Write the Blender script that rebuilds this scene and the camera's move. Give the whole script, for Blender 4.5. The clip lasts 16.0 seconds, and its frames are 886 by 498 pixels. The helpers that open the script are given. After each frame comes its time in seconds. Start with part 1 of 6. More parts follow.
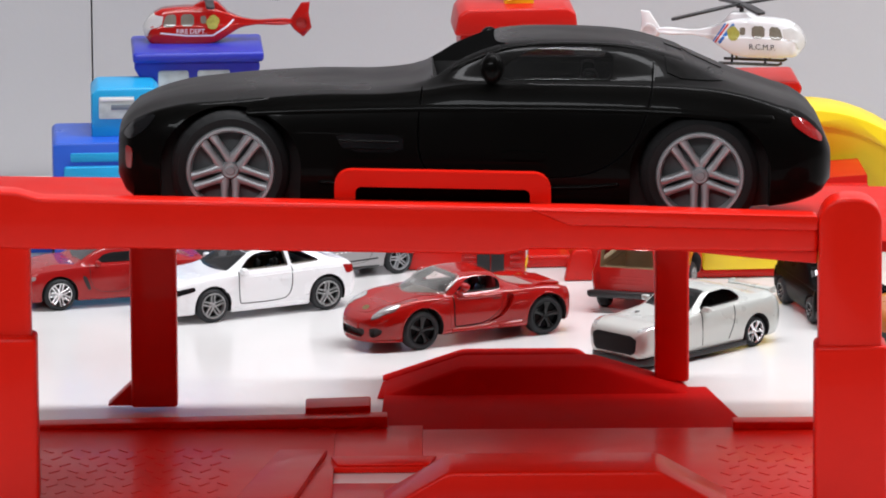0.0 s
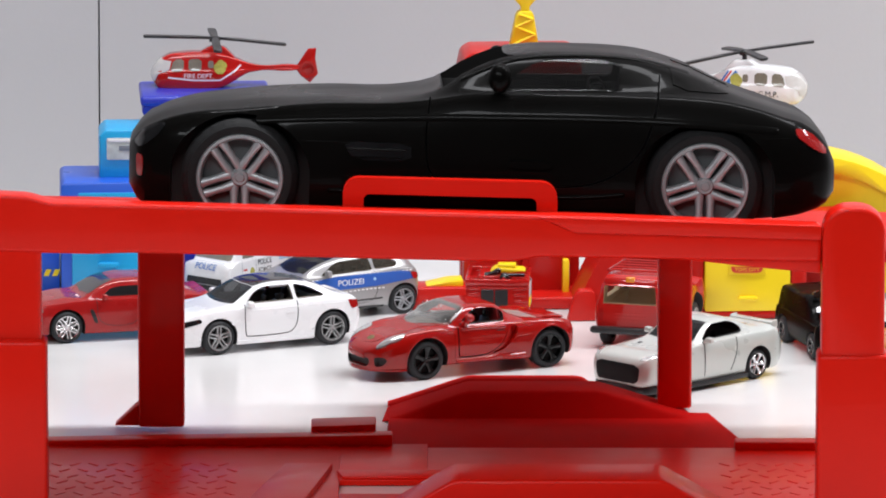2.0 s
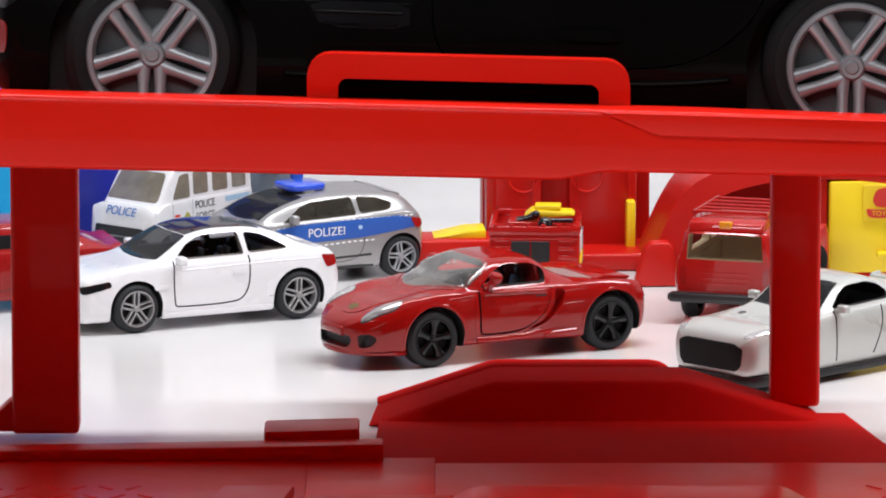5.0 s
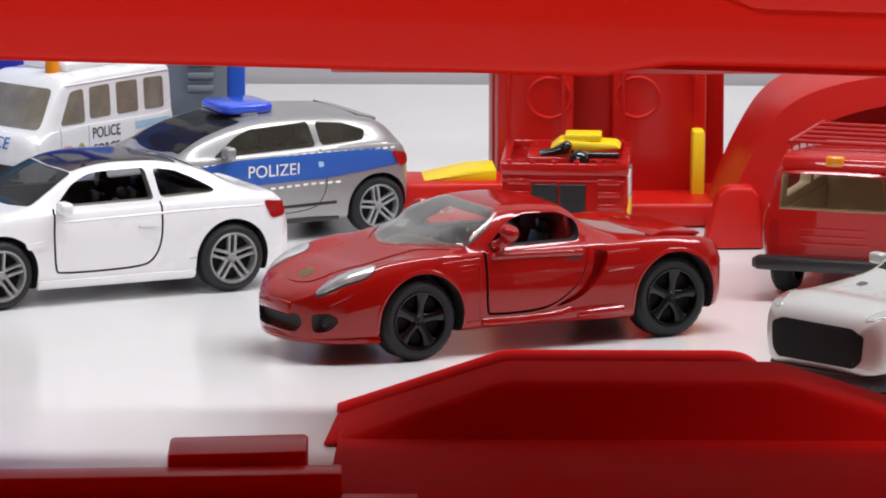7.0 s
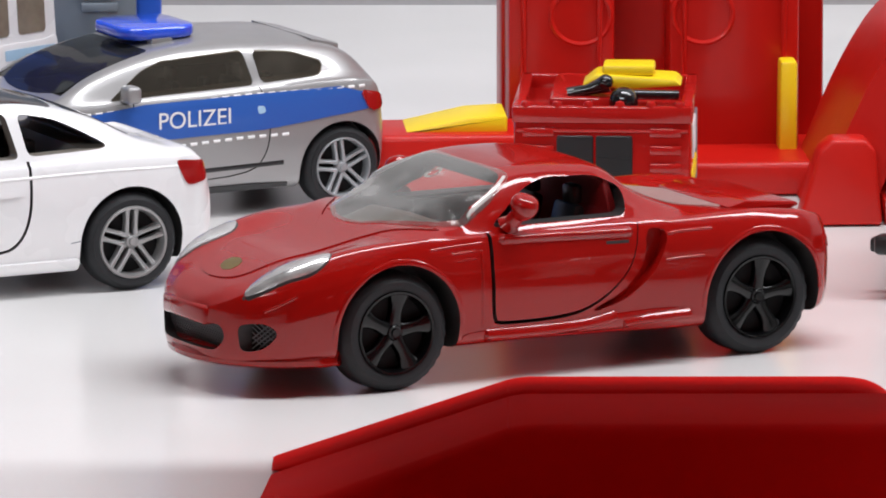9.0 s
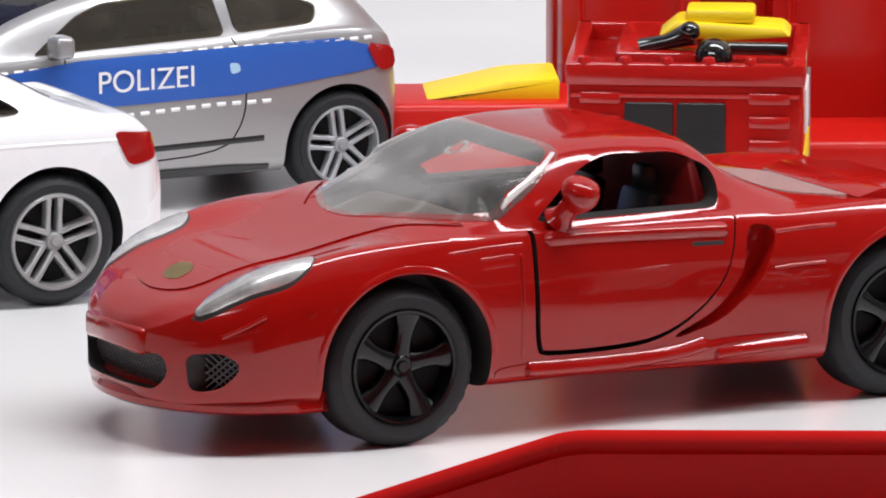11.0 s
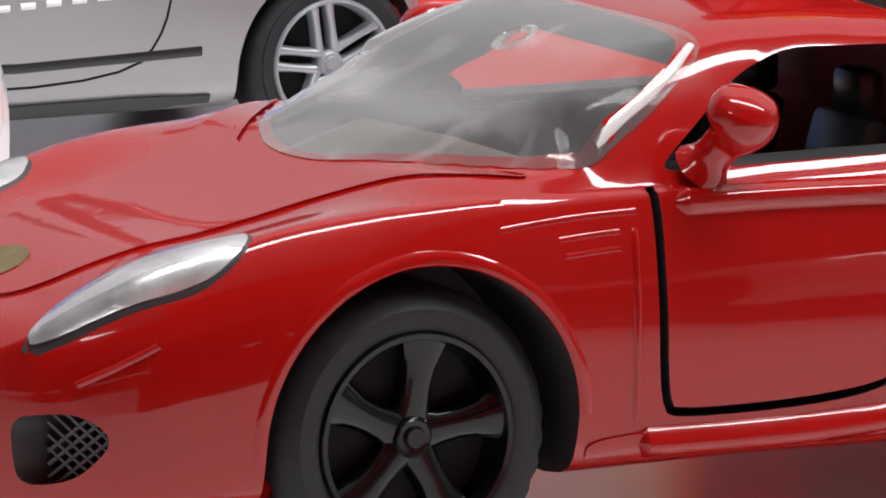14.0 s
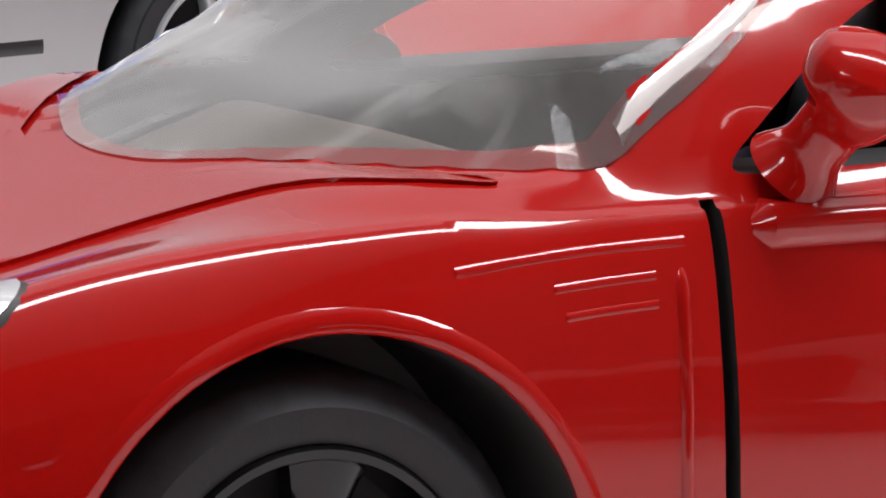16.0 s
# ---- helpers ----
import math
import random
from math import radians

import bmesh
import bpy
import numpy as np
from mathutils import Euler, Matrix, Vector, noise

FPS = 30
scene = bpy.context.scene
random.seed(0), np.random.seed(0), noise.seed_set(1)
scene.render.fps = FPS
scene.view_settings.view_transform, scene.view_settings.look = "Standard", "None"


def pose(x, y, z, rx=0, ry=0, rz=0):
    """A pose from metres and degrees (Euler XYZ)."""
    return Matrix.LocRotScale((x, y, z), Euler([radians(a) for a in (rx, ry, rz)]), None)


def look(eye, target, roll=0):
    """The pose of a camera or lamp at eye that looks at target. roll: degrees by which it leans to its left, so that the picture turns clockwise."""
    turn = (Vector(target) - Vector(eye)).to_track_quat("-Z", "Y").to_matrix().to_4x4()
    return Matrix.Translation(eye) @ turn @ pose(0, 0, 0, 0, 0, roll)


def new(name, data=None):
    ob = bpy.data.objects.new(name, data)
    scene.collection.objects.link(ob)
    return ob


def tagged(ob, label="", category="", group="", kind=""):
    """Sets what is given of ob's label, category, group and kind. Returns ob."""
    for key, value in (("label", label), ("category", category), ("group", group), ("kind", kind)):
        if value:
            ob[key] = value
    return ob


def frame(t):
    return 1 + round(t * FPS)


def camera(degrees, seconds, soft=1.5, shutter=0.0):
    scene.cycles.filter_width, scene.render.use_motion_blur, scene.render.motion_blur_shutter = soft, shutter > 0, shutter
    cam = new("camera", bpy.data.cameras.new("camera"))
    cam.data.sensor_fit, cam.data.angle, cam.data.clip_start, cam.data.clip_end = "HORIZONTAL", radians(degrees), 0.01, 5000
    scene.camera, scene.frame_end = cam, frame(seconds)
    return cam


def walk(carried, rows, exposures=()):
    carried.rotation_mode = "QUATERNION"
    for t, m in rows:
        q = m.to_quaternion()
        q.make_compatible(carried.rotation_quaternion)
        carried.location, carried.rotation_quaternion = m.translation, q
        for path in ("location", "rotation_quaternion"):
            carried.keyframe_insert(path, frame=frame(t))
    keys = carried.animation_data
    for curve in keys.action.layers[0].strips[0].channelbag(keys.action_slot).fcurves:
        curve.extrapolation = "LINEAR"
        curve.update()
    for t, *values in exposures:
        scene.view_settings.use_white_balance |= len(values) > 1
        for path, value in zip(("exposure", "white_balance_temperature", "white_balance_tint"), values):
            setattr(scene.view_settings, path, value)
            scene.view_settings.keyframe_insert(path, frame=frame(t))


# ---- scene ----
cam = camera(6.0, 16.0, soft=1.9)
PATH = [
    (0, look((-0.00063, -3.14925, 0.70938), (-0.00054, -3.05144, 0.68855), -0.40)),
    (0.5, look((-0.00321, -3.15416, 0.67108), (-0.00308, -3.05609, 0.65152), -0.33)),
    (1, look((-0.01873, -3.17709, 0.61792), (-0.01814, -3.07868, 0.60019), 0.07)),
    (1.5, look((-0.01118, -3.18975, 0.62436), (-0.01081, -3.09134, 0.60659), 0.24)),
    (2, look((-0.00905, -3.19404, 0.62270), (-0.00876, -3.09561, 0.60507), 0.05)),
    (2.5, look((-0.00082, -3.20003, 0.60299), (-0.00078, -3.10148, 0.58601), 0.04)),
    (3, look((-0.00245, -3.05432, 0.57004), (-0.00238, -2.95574, 0.55325), 0.04)),
    (3.5, look((-0.00776, -2.88085, 0.53237), (-0.00757, -2.78228, 0.51554), 0.04)),
    (4, look((-0.00807, -2.64066, 0.49040), (-0.00787, -2.54211, 0.47338), -0.06)),
    (6.5, look((-0.00214, -1.71818, 0.32068), (-0.00217, -1.61965, 0.30358), 0.12)),
    (7, look((-0.00017, -1.55323, 0.29118), (-0.00027, -1.45471, 0.27402), 0.20)),
    (7.5, look((-0.00005, -1.41431, 0.26619), (-0.00011, -1.31580, 0.24898), 0.29)),
    (8, look((0.00128, -1.27974, 0.24301), (0.00115, -1.18125, 0.22568), 0.13)),
    (8.5, look((0.00360, -1.17424, 0.22644), (0.00328, -1.07578, 0.20898), -0.02)),
    (9, look((0.00435, -1.07229, 0.20919), (0.00396, -0.97385, 0.19164), -0.08)),
    (11.5, look((0.00701, -0.72159, 0.14549), (0.00575, -0.62313, 0.12809), 0.10)),
    (12, look((0.00559, -0.65988, 0.13428), (0.00448, -0.56142, 0.11685), 0.21)),
    (12.5, look((0.00206, -0.60019, 0.12342), (0.00129, -0.50175, 0.10588), 0.17)),
    (13, look((0.00086, -0.53548, 0.11192), (-0.00077, -0.43703, 0.09447), -0.06)),
    (13.5, look((0.00184, -0.47872, 0.10138), (0.00012, -0.38025, 0.08400), -0.08)),
    (14, look((0.00444, -0.42337, 0.08997), (0.00233, -0.32486, 0.07294), -0.08)),
    (14.5, look((0.00528, -0.37139, 0.08071), (0.00296, -0.27285, 0.06385), -0.04)),
    (15, look((0.00207, -0.32461, 0.07159), (0.00068, -0.22597, 0.05525), -0.09)),
    (15.5, look((0.00298, -0.28518, 0.06469), (0.00122, -0.18651, 0.04858), -0.18)),
    (16, look((0.00413, -0.24984, 0.05744), (0.00169, -0.15106, 0.04204), -0.35)),
]
walk(cam, PATH, ((0.0, -0.16), (4.2, -0.08), (6.3, -0.32), (9.2, -0.29), (11.3, -0.10), (13.5, -0.04), (16.0, 0.02)))

# ---------------------------------------------------------------- light
world = bpy.data.worlds.new("room_air")
scene.world = world
world.use_nodes = True
world.node_tree.nodes["Background"].inputs[0].default_value = (0.80, 0.85, 1.0, 1)
world.node_tree.nodes["Background"].inputs[1].default_value = 0.05


def panel_light(x, y, z, sx, sy, watts, colour, target):
    data = bpy.data.lights.new("panel_lamp", "AREA")
    data.shape, data.size, data.size_y, data.energy, data.color = "RECTANGLE", sx, sy, watts, colour
    ob = new("panel_lamp", data)
    ob.matrix_world = look((x, y, z), target)
    return ob


panel_light(0.60, -0.04, 1.10, 1.8, 0.16, 27.5, (0.955, 0.96, 1.0), (0.60, 0.0, 0.0))
# added fill, low in front: brightens near faces and the lower deck floor
panel_light(-0.4, -1.30, 0.95, 1.2, 0.14, 11.0, (0.93, 0.96, 1.0), (0.0, 0.0, 0.0))
scene.view_settings.exposure = 0.0


# ---------------------------------------------------------------- materials
def nodes_of(name):
    m = bpy.data.materials.new(name)
    m.use_nodes = True
    t = m.node_tree
    return m, t.nodes, t.links, t.nodes["Principled BSDF"]


def surface(name, colour, rough=0.4, metal=0.0, coat=0.0, spread=0.06, grain=900.0, bump=0.03, patch=60.0, wear=0.08, spec=0.5):
    """A procedural surface: colour drifting at two scales, roughness wear and fine relief."""
    m, n, l, b = nodes_of(name)
    tc = n.new("ShaderNodeTexCoord")
    big, fine = n.new("ShaderNodeTexNoise"), n.new("ShaderNodeTexNoise")
    for t, s, d in ((big, patch, 3.0), (fine, grain, 5.0)):
        l.new(tc.outputs["Object"], t.inputs["Vector"])
        t.inputs["Scale"].default_value, t.inputs["Detail"].default_value = s, d
    add = n.new("ShaderNodeMath")
    add.operation = "MULTIPLY_ADD"
    l.new(fine.outputs[0], add.inputs[0])
    add.inputs[1].default_value = 0.35
    l.new(big.outputs[0], add.inputs[2])
    mix = n.new("ShaderNodeMixRGB")
    mix.inputs[1].default_value = (*[max(0.0, c * (1 - spread)) for c in colour], 1)
    mix.inputs[2].default_value = (*[min(1.0, c * (1 + spread)) for c in colour], 1)
    l.new(add.outputs[0], mix.inputs[0])
    l.new(mix.outputs[0], b.inputs["Base Color"])
    mr = n.new("ShaderNodeMapRange")
    mr.inputs[1].default_value, mr.inputs[2].default_value = 0.25, 0.8
    mr.inputs[3].default_value, mr.inputs[4].default_value = max(0.02, rough - wear), min(1.0, rough + wear)
    l.new(big.outputs[0], mr.inputs[0])
    l.new(mr.outputs[0], b.inputs["Roughness"])
    b.inputs["Metallic"].default_value = metal
    b.inputs["Specular IOR Level"].default_value = spec
    if coat:
        b.inputs["Coat Weight"].default_value, b.inputs["Coat Roughness"].default_value = coat, 0.035
    if bump:
        bp = n.new("ShaderNodeBump")
        bp.inputs["Strength"].default_value, bp.inputs["Distance"].default_value = bump, 0.0004
        l.new(fine.outputs[0], bp.inputs["Height"])
        l.new(bp.outputs[0], b.inputs["Normal"])
    return m


def clear(name, tint, rough=0.03, through_part=0.7, gloss=1.0, smear=0.0):
    """Thin clear plastic: see-through with a glossy skin, and smeared with pale scuffs where smear is set."""
    m, n, l, b = nodes_of(name)
    n.remove(b)
    out = n["Material Output"]
    tr, gl, mx, fr = n.new("ShaderNodeBsdfTransparent"), n.new("ShaderNodeBsdfPrincipled"), n.new("ShaderNodeMixShader"), n.new("ShaderNodeFresnel")
    tr.inputs[0].default_value = (*tint, 1)
    gl.inputs["Base Color"].default_value = (*[c * 0.12 for c in tint], 1)
    gl.inputs["Roughness"].default_value = rough
    fr.inputs[0].default_value = 1.45
    ma = n.new("ShaderNodeMath")
    ma.operation, ma.use_clamp = "MULTIPLY_ADD", True
    l.new(fr.outputs[0], ma.inputs[0])
    ma.inputs[1].default_value, ma.inputs[2].default_value = gloss, 1 - through_part
    if smear:
        tc, no, mr, ad = n.new("ShaderNodeTexCoord"), n.new("ShaderNodeTexNoise"), n.new("ShaderNodeMapRange"), n.new("ShaderNodeMath")
        mp = n.new("ShaderNodeMapping")
        mp.inputs["Scale"].default_value = (0.8, 1.2, 1.0)
        mp.inputs["Rotation"].default_value = (0, 0, 0.5)
        l.new(tc.outputs["Object"], mp.inputs["Vector"])
        l.new(mp.outputs[0], no.inputs["Vector"])
        no.inputs["Scale"].default_value, no.inputs["Detail"].default_value, no.inputs["Distortion"].default_value = 130, 4, 1.2
        for i, q in ((1, 0.52), (2, 0.74), (3, 0.0), (4, smear)):
            mr.inputs[i].default_value = q
        l.new(no.outputs[0], mr.inputs[0])
        ad.operation, ad.use_clamp = "ADD", True
        l.new(ma.outputs[0], ad.inputs[0])
        l.new(mr.outputs[0], ad.inputs[1])
        gl.inputs["Base Color"].default_value = (*[c * 0.72 for c in tint], 1)
        ma = ad
    l.new(ma.outputs[0], mx.inputs[0])
    l.new(tr.outputs[0], mx.inputs[1])
    l.new(gl.outputs[0], mx.inputs[2])
    l.new(mx.outputs[0], out.inputs[0])
    return m


M = dict(
    table=surface("white_table_laminate", (0.80, 0.79, 0.78), 0.22, grain=1500, bump=0.02, spread=0.025, patch=9, wear=0.06),
    wall=surface("painted_wall", (0.46, 0.45, 0.46), 0.75, grain=500, bump=0.10, spread=0.03, patch=5),
    mesh_grey=surface("dark_grey_mesh", (0.055, 0.055, 0.058), 0.45, spread=0.2),
    milky=surface("milky_clear_plastic", (0.58, 0.56, 0.54), 0.18, coat=1.0, spread=0.12, patch=300),
    tan=surface("tan_cabin_plastic", (0.60, 0.48, 0.32), 0.55, spread=0.3),
    dash=surface("grey_brown_cabin_plastic", (0.16, 0.14, 0.12), 0.5, spread=0.2),
    dusty=surface("dusty_tinted_window", (0.18, 0.16, 0.125), 0.20, spread=0.4, patch=200, coat=0.8),
    ceiling=surface("white_ceiling_paint", (0.78, 0.77, 0.75), 0.85, grain=60, bump=0.05, patch=2),
    # room colour set dark to weaken reflections; also on the unseen table legs
    room=surface("dark_room_paint", (0.09, 0.088, 0.085), 0.9, grain=60, bump=0.05, patch=2),
    dark_floor=surface("wooden_floor", (0.22, 0.15, 0.10), 0.5, grain=40, bump=0.1, patch=3, spread=0.25),
    maroon=surface("dark_red_car_paint", (0.315, 0.0055, 0.004), 0.20, coat=0.8, spec=0.08, bump=0.006, grain=700, spread=0.08),
    red_paint=surface("red_car_paint", (0.30, 0.009, 0.009), 0.28, coat=0.7, spec=0.12, bump=0.015, spread=0.08),
    fire_red=surface("fire_red_enamel", (0.40, 0.010, 0.008), 0.24, coat=0.8, spec=0.12, bump=0.02, spread=0.08),
    white_paint=surface("white_car_paint", (0.80, 0.80, 0.81), 0.28, coat=0.8, bump=0.012, spread=0.02),
    pearl=surface("pearl_grey_white_paint", (0.56, 0.585, 0.55), 0.30, coat=0.7, metal=0.15, bump=0.02, spread=0.04),
    silver_paint=surface("silver_car_paint", (0.31, 0.305, 0.305), 0.34, coat=0.6, metal=0.35, bump=0.02, spread=0.05),
    blue_stripe=surface("police_blue_print", (0.025, 0.10, 0.40), 0.35, coat=0.4, spread=0.05),
    matt_black=surface("matt_black_paint", (0.0030, 0.0028, 0.0026), 0.32, spec=0.02, coat=0.07, bump=0.04, grain=1400, spread=0.3, wear=0.10, patch=25),
    rim_black=surface("black_wheel_enamel", (0.003, 0.003, 0.0034), 0.22, spec=0.22, coat=0.35, bump=0.02, spread=0.2),
    black_plastic=surface("black_plastic", (0.012, 0.012, 0.013), 0.38, bump=0.04, spread=0.2),
    gloss_black=surface("gloss_black_plastic", (0.008, 0.008, 0.009), 0.16, bump=0.01, coat=0.6, spread=0.2),
    rubber=surface("tyre_rubber", (0.017, 0.018, 0.020), 0.62, spec=0.32, bump=0.12, grain=1800, spread=0.3),
    black_rubber=surface("black_tyre_rubber", (0.007, 0.007, 0.0075), 0.7, spec=0.25, bump=0.12, grain=1200, spread=0.3),
    deck=surface("matt_red_plastic", (0.54, 0.012, 0.007), 0.55, spec=0.1, bump=0.03, grain=500, spread=0.06, patch=30),
    # carrier red darkened: the shade under the deck is put into the colour
    shaded_red=surface("shaded_red_plastic", (0.50, 0.006, 0.005), 0.72, spec=0.03, bump=0.03, grain=500, spread=0.07, patch=30),
    interior=surface("dark_cabin_plastic", (0.022, 0.021, 0.021), 0.55, spread=0.2),
    inner_red=surface("red_cabin_plastic", (0.30, 0.012, 0.014), 0.5, spread=0.1),
    chrome=surface("bright_chrome", (0.75, 0.75, 0.76), 0.14, metal=1.0, bump=0.02, spread=0.05, wear=0.05),
    silver=surface("silver_wheel_paint", (0.37, 0.385, 0.40), 0.40, metal=0.55, bump=0.03, spread=0.1),
    grey_rim=surface("grey_wheel_paint", (0.36, 0.36, 0.36), 0.34, metal=0.65, bump=0.03, spread=0.1),
    carrier=surface("glossy_red_plastic", (0.68, 0.011, 0.004), 0.36, spec=0.14, bump=0.02, grain=500, spread=0.05, coat=0.10, patch=30),
    red_toy=surface("red_toy_plastic", (0.50, 0.010, 0.006), 0.38, spec=0.25, bump=0.02, grain=500, spread=0.05, coat=0.1, patch=30),
    yellow=surface("yellow_toy_plastic", (0.85, 0.62, 0.012), 0.38, bump=0.02, spread=0.04, patch=30),
    cyan=surface("cyan_toy_plastic", (0.010, 0.34, 0.66), 0.34, bump=0.02, spread=0.05, patch=30),
    blue=surface("blue_toy_plastic", (0.018, 0.10, 0.56), 0.34, bump=0.02, spread=0.05, patch=30),
    navy=surface("navy_toy_plastic", (0.022, 0.035, 0.40), 0.34, bump=0.02, spread=0.06, patch=30),
    grey_toy=surface("grey_toy_plastic", (0.17, 0.20, 0.23), 0.45, bump=0.03, spread=0.06),
    orange=surface("orange_car_paint", (0.45, 0.13, 0.012), 0.3, coat=0.7, spread=0.1),
    green_print=surface("dull_gold_print", (0.35, 0.33, 0.06), 0.4, spread=0.3, patch=900),
    white_print=surface("white_print", (0.80, 0.80, 0.80), 0.45, spread=0.03),
    black_print=surface("black_print", (0.02, 0.02, 0.022), 0.5, spread=0.1),
    blue_print=surface("blue_print", (0.03, 0.16, 0.50), 0.45, spread=0.1),
    pale_blue_print=surface("pale_blue_print", (0.35, 0.52, 0.68), 0.45, spread=0.1),
    red_print=surface("red_print", (0.60, 0.03, 0.02), 0.45, spread=0.1),
    gold=surface("antique_gold_print", (0.20, 0.15, 0.05), 0.35, metal=0.6, spread=0.5, patch=1200, bump=0.2),
    sticker=surface("grey_photo_sticker", (0.42, 0.46, 0.44), 0.35, spread=0.5, patch=140, grain=400),
    badge=surface("silver_badge", (0.36, 0.35, 0.33), 0.35, metal=0.6, spread=0.35, patch=300, bump=0.2),
    red_glass=surface("red_lamp_plastic", (0.30, 0.008, 0.008), 0.12, coat=1.0, spread=0.15, patch=400),
    amber=surface("amber_lamp_plastic", (0.75, 0.26, 0.01), 0.15, coat=1.0, spread=0.1),
    blue_lamp=surface("blue_lamp_plastic", (0.02, 0.09, 0.75), 0.14, coat=1.0, spread=0.1),
    lamp_glass=surface("silvered_headlamp", (0.56, 0.56, 0.55), 0.20, metal=0.7, spread=0.5, patch=420, grain=1600, bump=0.06, coat=1.0),
    smoke=clear("smoked_window", (0.24, 0.25, 0.26), 0.05, 0.62),
    brown_pane=clear("brown_tinted_window", (0.36, 0.32, 0.26), 0.05, 0.88, 0.5, 0.08),
    dark_pane=clear("dark_window", (0.30, 0.30, 0.30), 0.06, 0.86, 0.35),
    glass=clear("clear_window", (0.86, 0.83, 0.76), 0.05, 0.94, 0.6),
    hazy=clear("hazy_window", (0.90, 0.88, 0.85), 0.05, 0.93, 1.2, 0.22),
    pale_mesh=surface("pale_grey_mesh", (0.42, 0.35, 0.33), 0.35, metal=0.3, spread=0.35, patch=900, grain=2600, bump=0.4, coat=0.4),
)


# ---------------------------------------------------------------- mesh helpers (millimetres in, metres out)
MM = 0.001


def part(name, bm, material, parent=None, label="", angle=38, scale=MM):
    """Links a bmesh as one mesh object under a thing or a part."""
    if scale != 1:
        bmesh.ops.scale(bm, vec=(scale,) * 3, verts=bm.verts)
    bmesh.ops.recalc_face_normals(bm, faces=bm.faces)
    me = bpy.data.meshes.new(name)
    bm.to_mesh(me)
    bm.free()
    return part_of(name, me, material, parent, label, angle)


def part_of(name, me, material, parent=None, label="", angle=38):
    mats = material if isinstance(material, (list, tuple)) else [material]
    me.materials.clear()
    for m in mats:
        me.materials.append(m)
    me.polygons.foreach_set("use_smooth", [True] * len(me.polygons))
    me.set_sharp_from_angle(angle=radians(angle))
    ob = new(name, me)
    if parent is not None:
        ob.parent = parent
    if label:
        ob["label"] = label
    return ob


def thing(name, m, label, category, group=""):
    ob = new(name)
    ob.empty_display_size = 0.01
    ob.matrix_world = m
    return tagged(ob, label, category, group)


def box(bm, x0, x1, y0, y1, z0, z1, bevel=0.0, seg=2, m=None):
    vs = [bm.verts.new((x, y, z)) for x in (x0, x1) for y in (y0, y1) for z in (z0, z1)]
    fs = [bm.faces.new([vs[i] for i in q]) for q in ((0, 1, 3, 2), (4, 6, 7, 5), (0, 4, 5, 1), (2, 3, 7, 6), (0, 2, 6, 4), (1, 5, 7, 3))]
    if bevel:
        es = list({e for f in fs for e in f.edges})
        r = bmesh.ops.bevel(bm, geom=es, offset=bevel, segments=seg, affect="EDGES", profile=0.5)
        vs = list({v for f in r["faces"] for v in f.verts} | {v for v in vs if v.is_valid})
    if m is not None:
        bmesh.ops.transform(bm, matrix=m, verts=vs)
    return vs


def prism(bm, outline, a, b, axis="y", bevel=0.0, seg=2, index=0):
    """A flat outline pushed from a to b along an axis. y: outline in (x, z); z: in (x, y); x: in (y, z)."""
    put = {"y": lambda u, v, d: (u, d, v), "z": lambda u, v, d: (u, v, d), "x": lambda u, v, d: (d, u, v)}[axis]
    lo = [bm.verts.new(put(u, v, a)) for u, v in outline]
    hi = [bm.verts.new(put(u, v, b)) for u, v in outline]
    k = len(outline)
    fs = [bm.faces.new(lo), bm.faces.new(hi[::-1])]
    fs += [bm.faces.new((lo[i], hi[i], hi[(i + 1) % k], lo[(i + 1) % k])) for i in range(k)]
    for f in fs:
        f.material_index = index
    bmesh.ops.recalc_face_normals(bm, faces=fs)
    if bevel:
        es = list({e for f in fs for e in f.edges})
        r = bmesh.ops.bevel(bm, geom=es, offset=bevel, segments=seg, affect="EDGES", profile=0.5)
        return list({v for f in r["faces"] for v in f.verts} | {v for v in lo + hi if v.is_valid})
    return lo + hi


def lathe(bm, profile, n=32, axis="y", centre=(0, 0, 0), closed=True, arc=(0, 2 * math.pi)):
    """A profile of (radius, along) turned round an axis."""
    rings = []
    for i in range(n):
        a = arc[0] + (arc[1] - arc[0]) * i / n
        c, s = math.cos(a), math.sin(a)
        put = {"y": lambda r, d: (c * r, d, s * r), "z": lambda r, d: (c * r, s * r, d), "x": lambda r, d: (d, c * r, s * r)}[axis]
        rings.append([bm.verts.new(Vector(put(r, d)) + Vector(centre)) for r, d in profile])
    k = len(profile)
    for i in range(n):
        p, q = rings[i], rings[(i + 1) % n]
        for j in range(k if closed else k - 1):
            bm.faces.new((p[j], p[(j + 1) % k], q[(j + 1) % k], q[j]))
    return [v for r in rings for v in r]


def tube(bm, points, r, n=8, cap=True):
    """A round bar along a line of points; r one radius or one for each point."""
    pts = [Vector(p) for p in points]
    rr = r if isinstance(r, (list, tuple)) else [r] * len(pts)
    rings = []
    for i, p in enumerate(pts):
        d = (pts[min(i + 1, len(pts) - 1)] - pts[max(i - 1, 0)]).normalized()
        q = d.to_track_quat("Z", "Y")
        rings.append([bm.verts.new(p + q @ Vector((math.cos(2 * math.pi * k / n) * rr[i], math.sin(2 * math.pi * k / n) * rr[i], 0))) for k in range(n)])
    for a, b in zip(rings, rings[1:]):
        for k in range(n):
            bm.faces.new((a[k], a[(k + 1) % n], b[(k + 1) % n], b[k]))
    if cap:
        bm.faces.new(rings[0][::-1]), bm.faces.new(rings[-1])


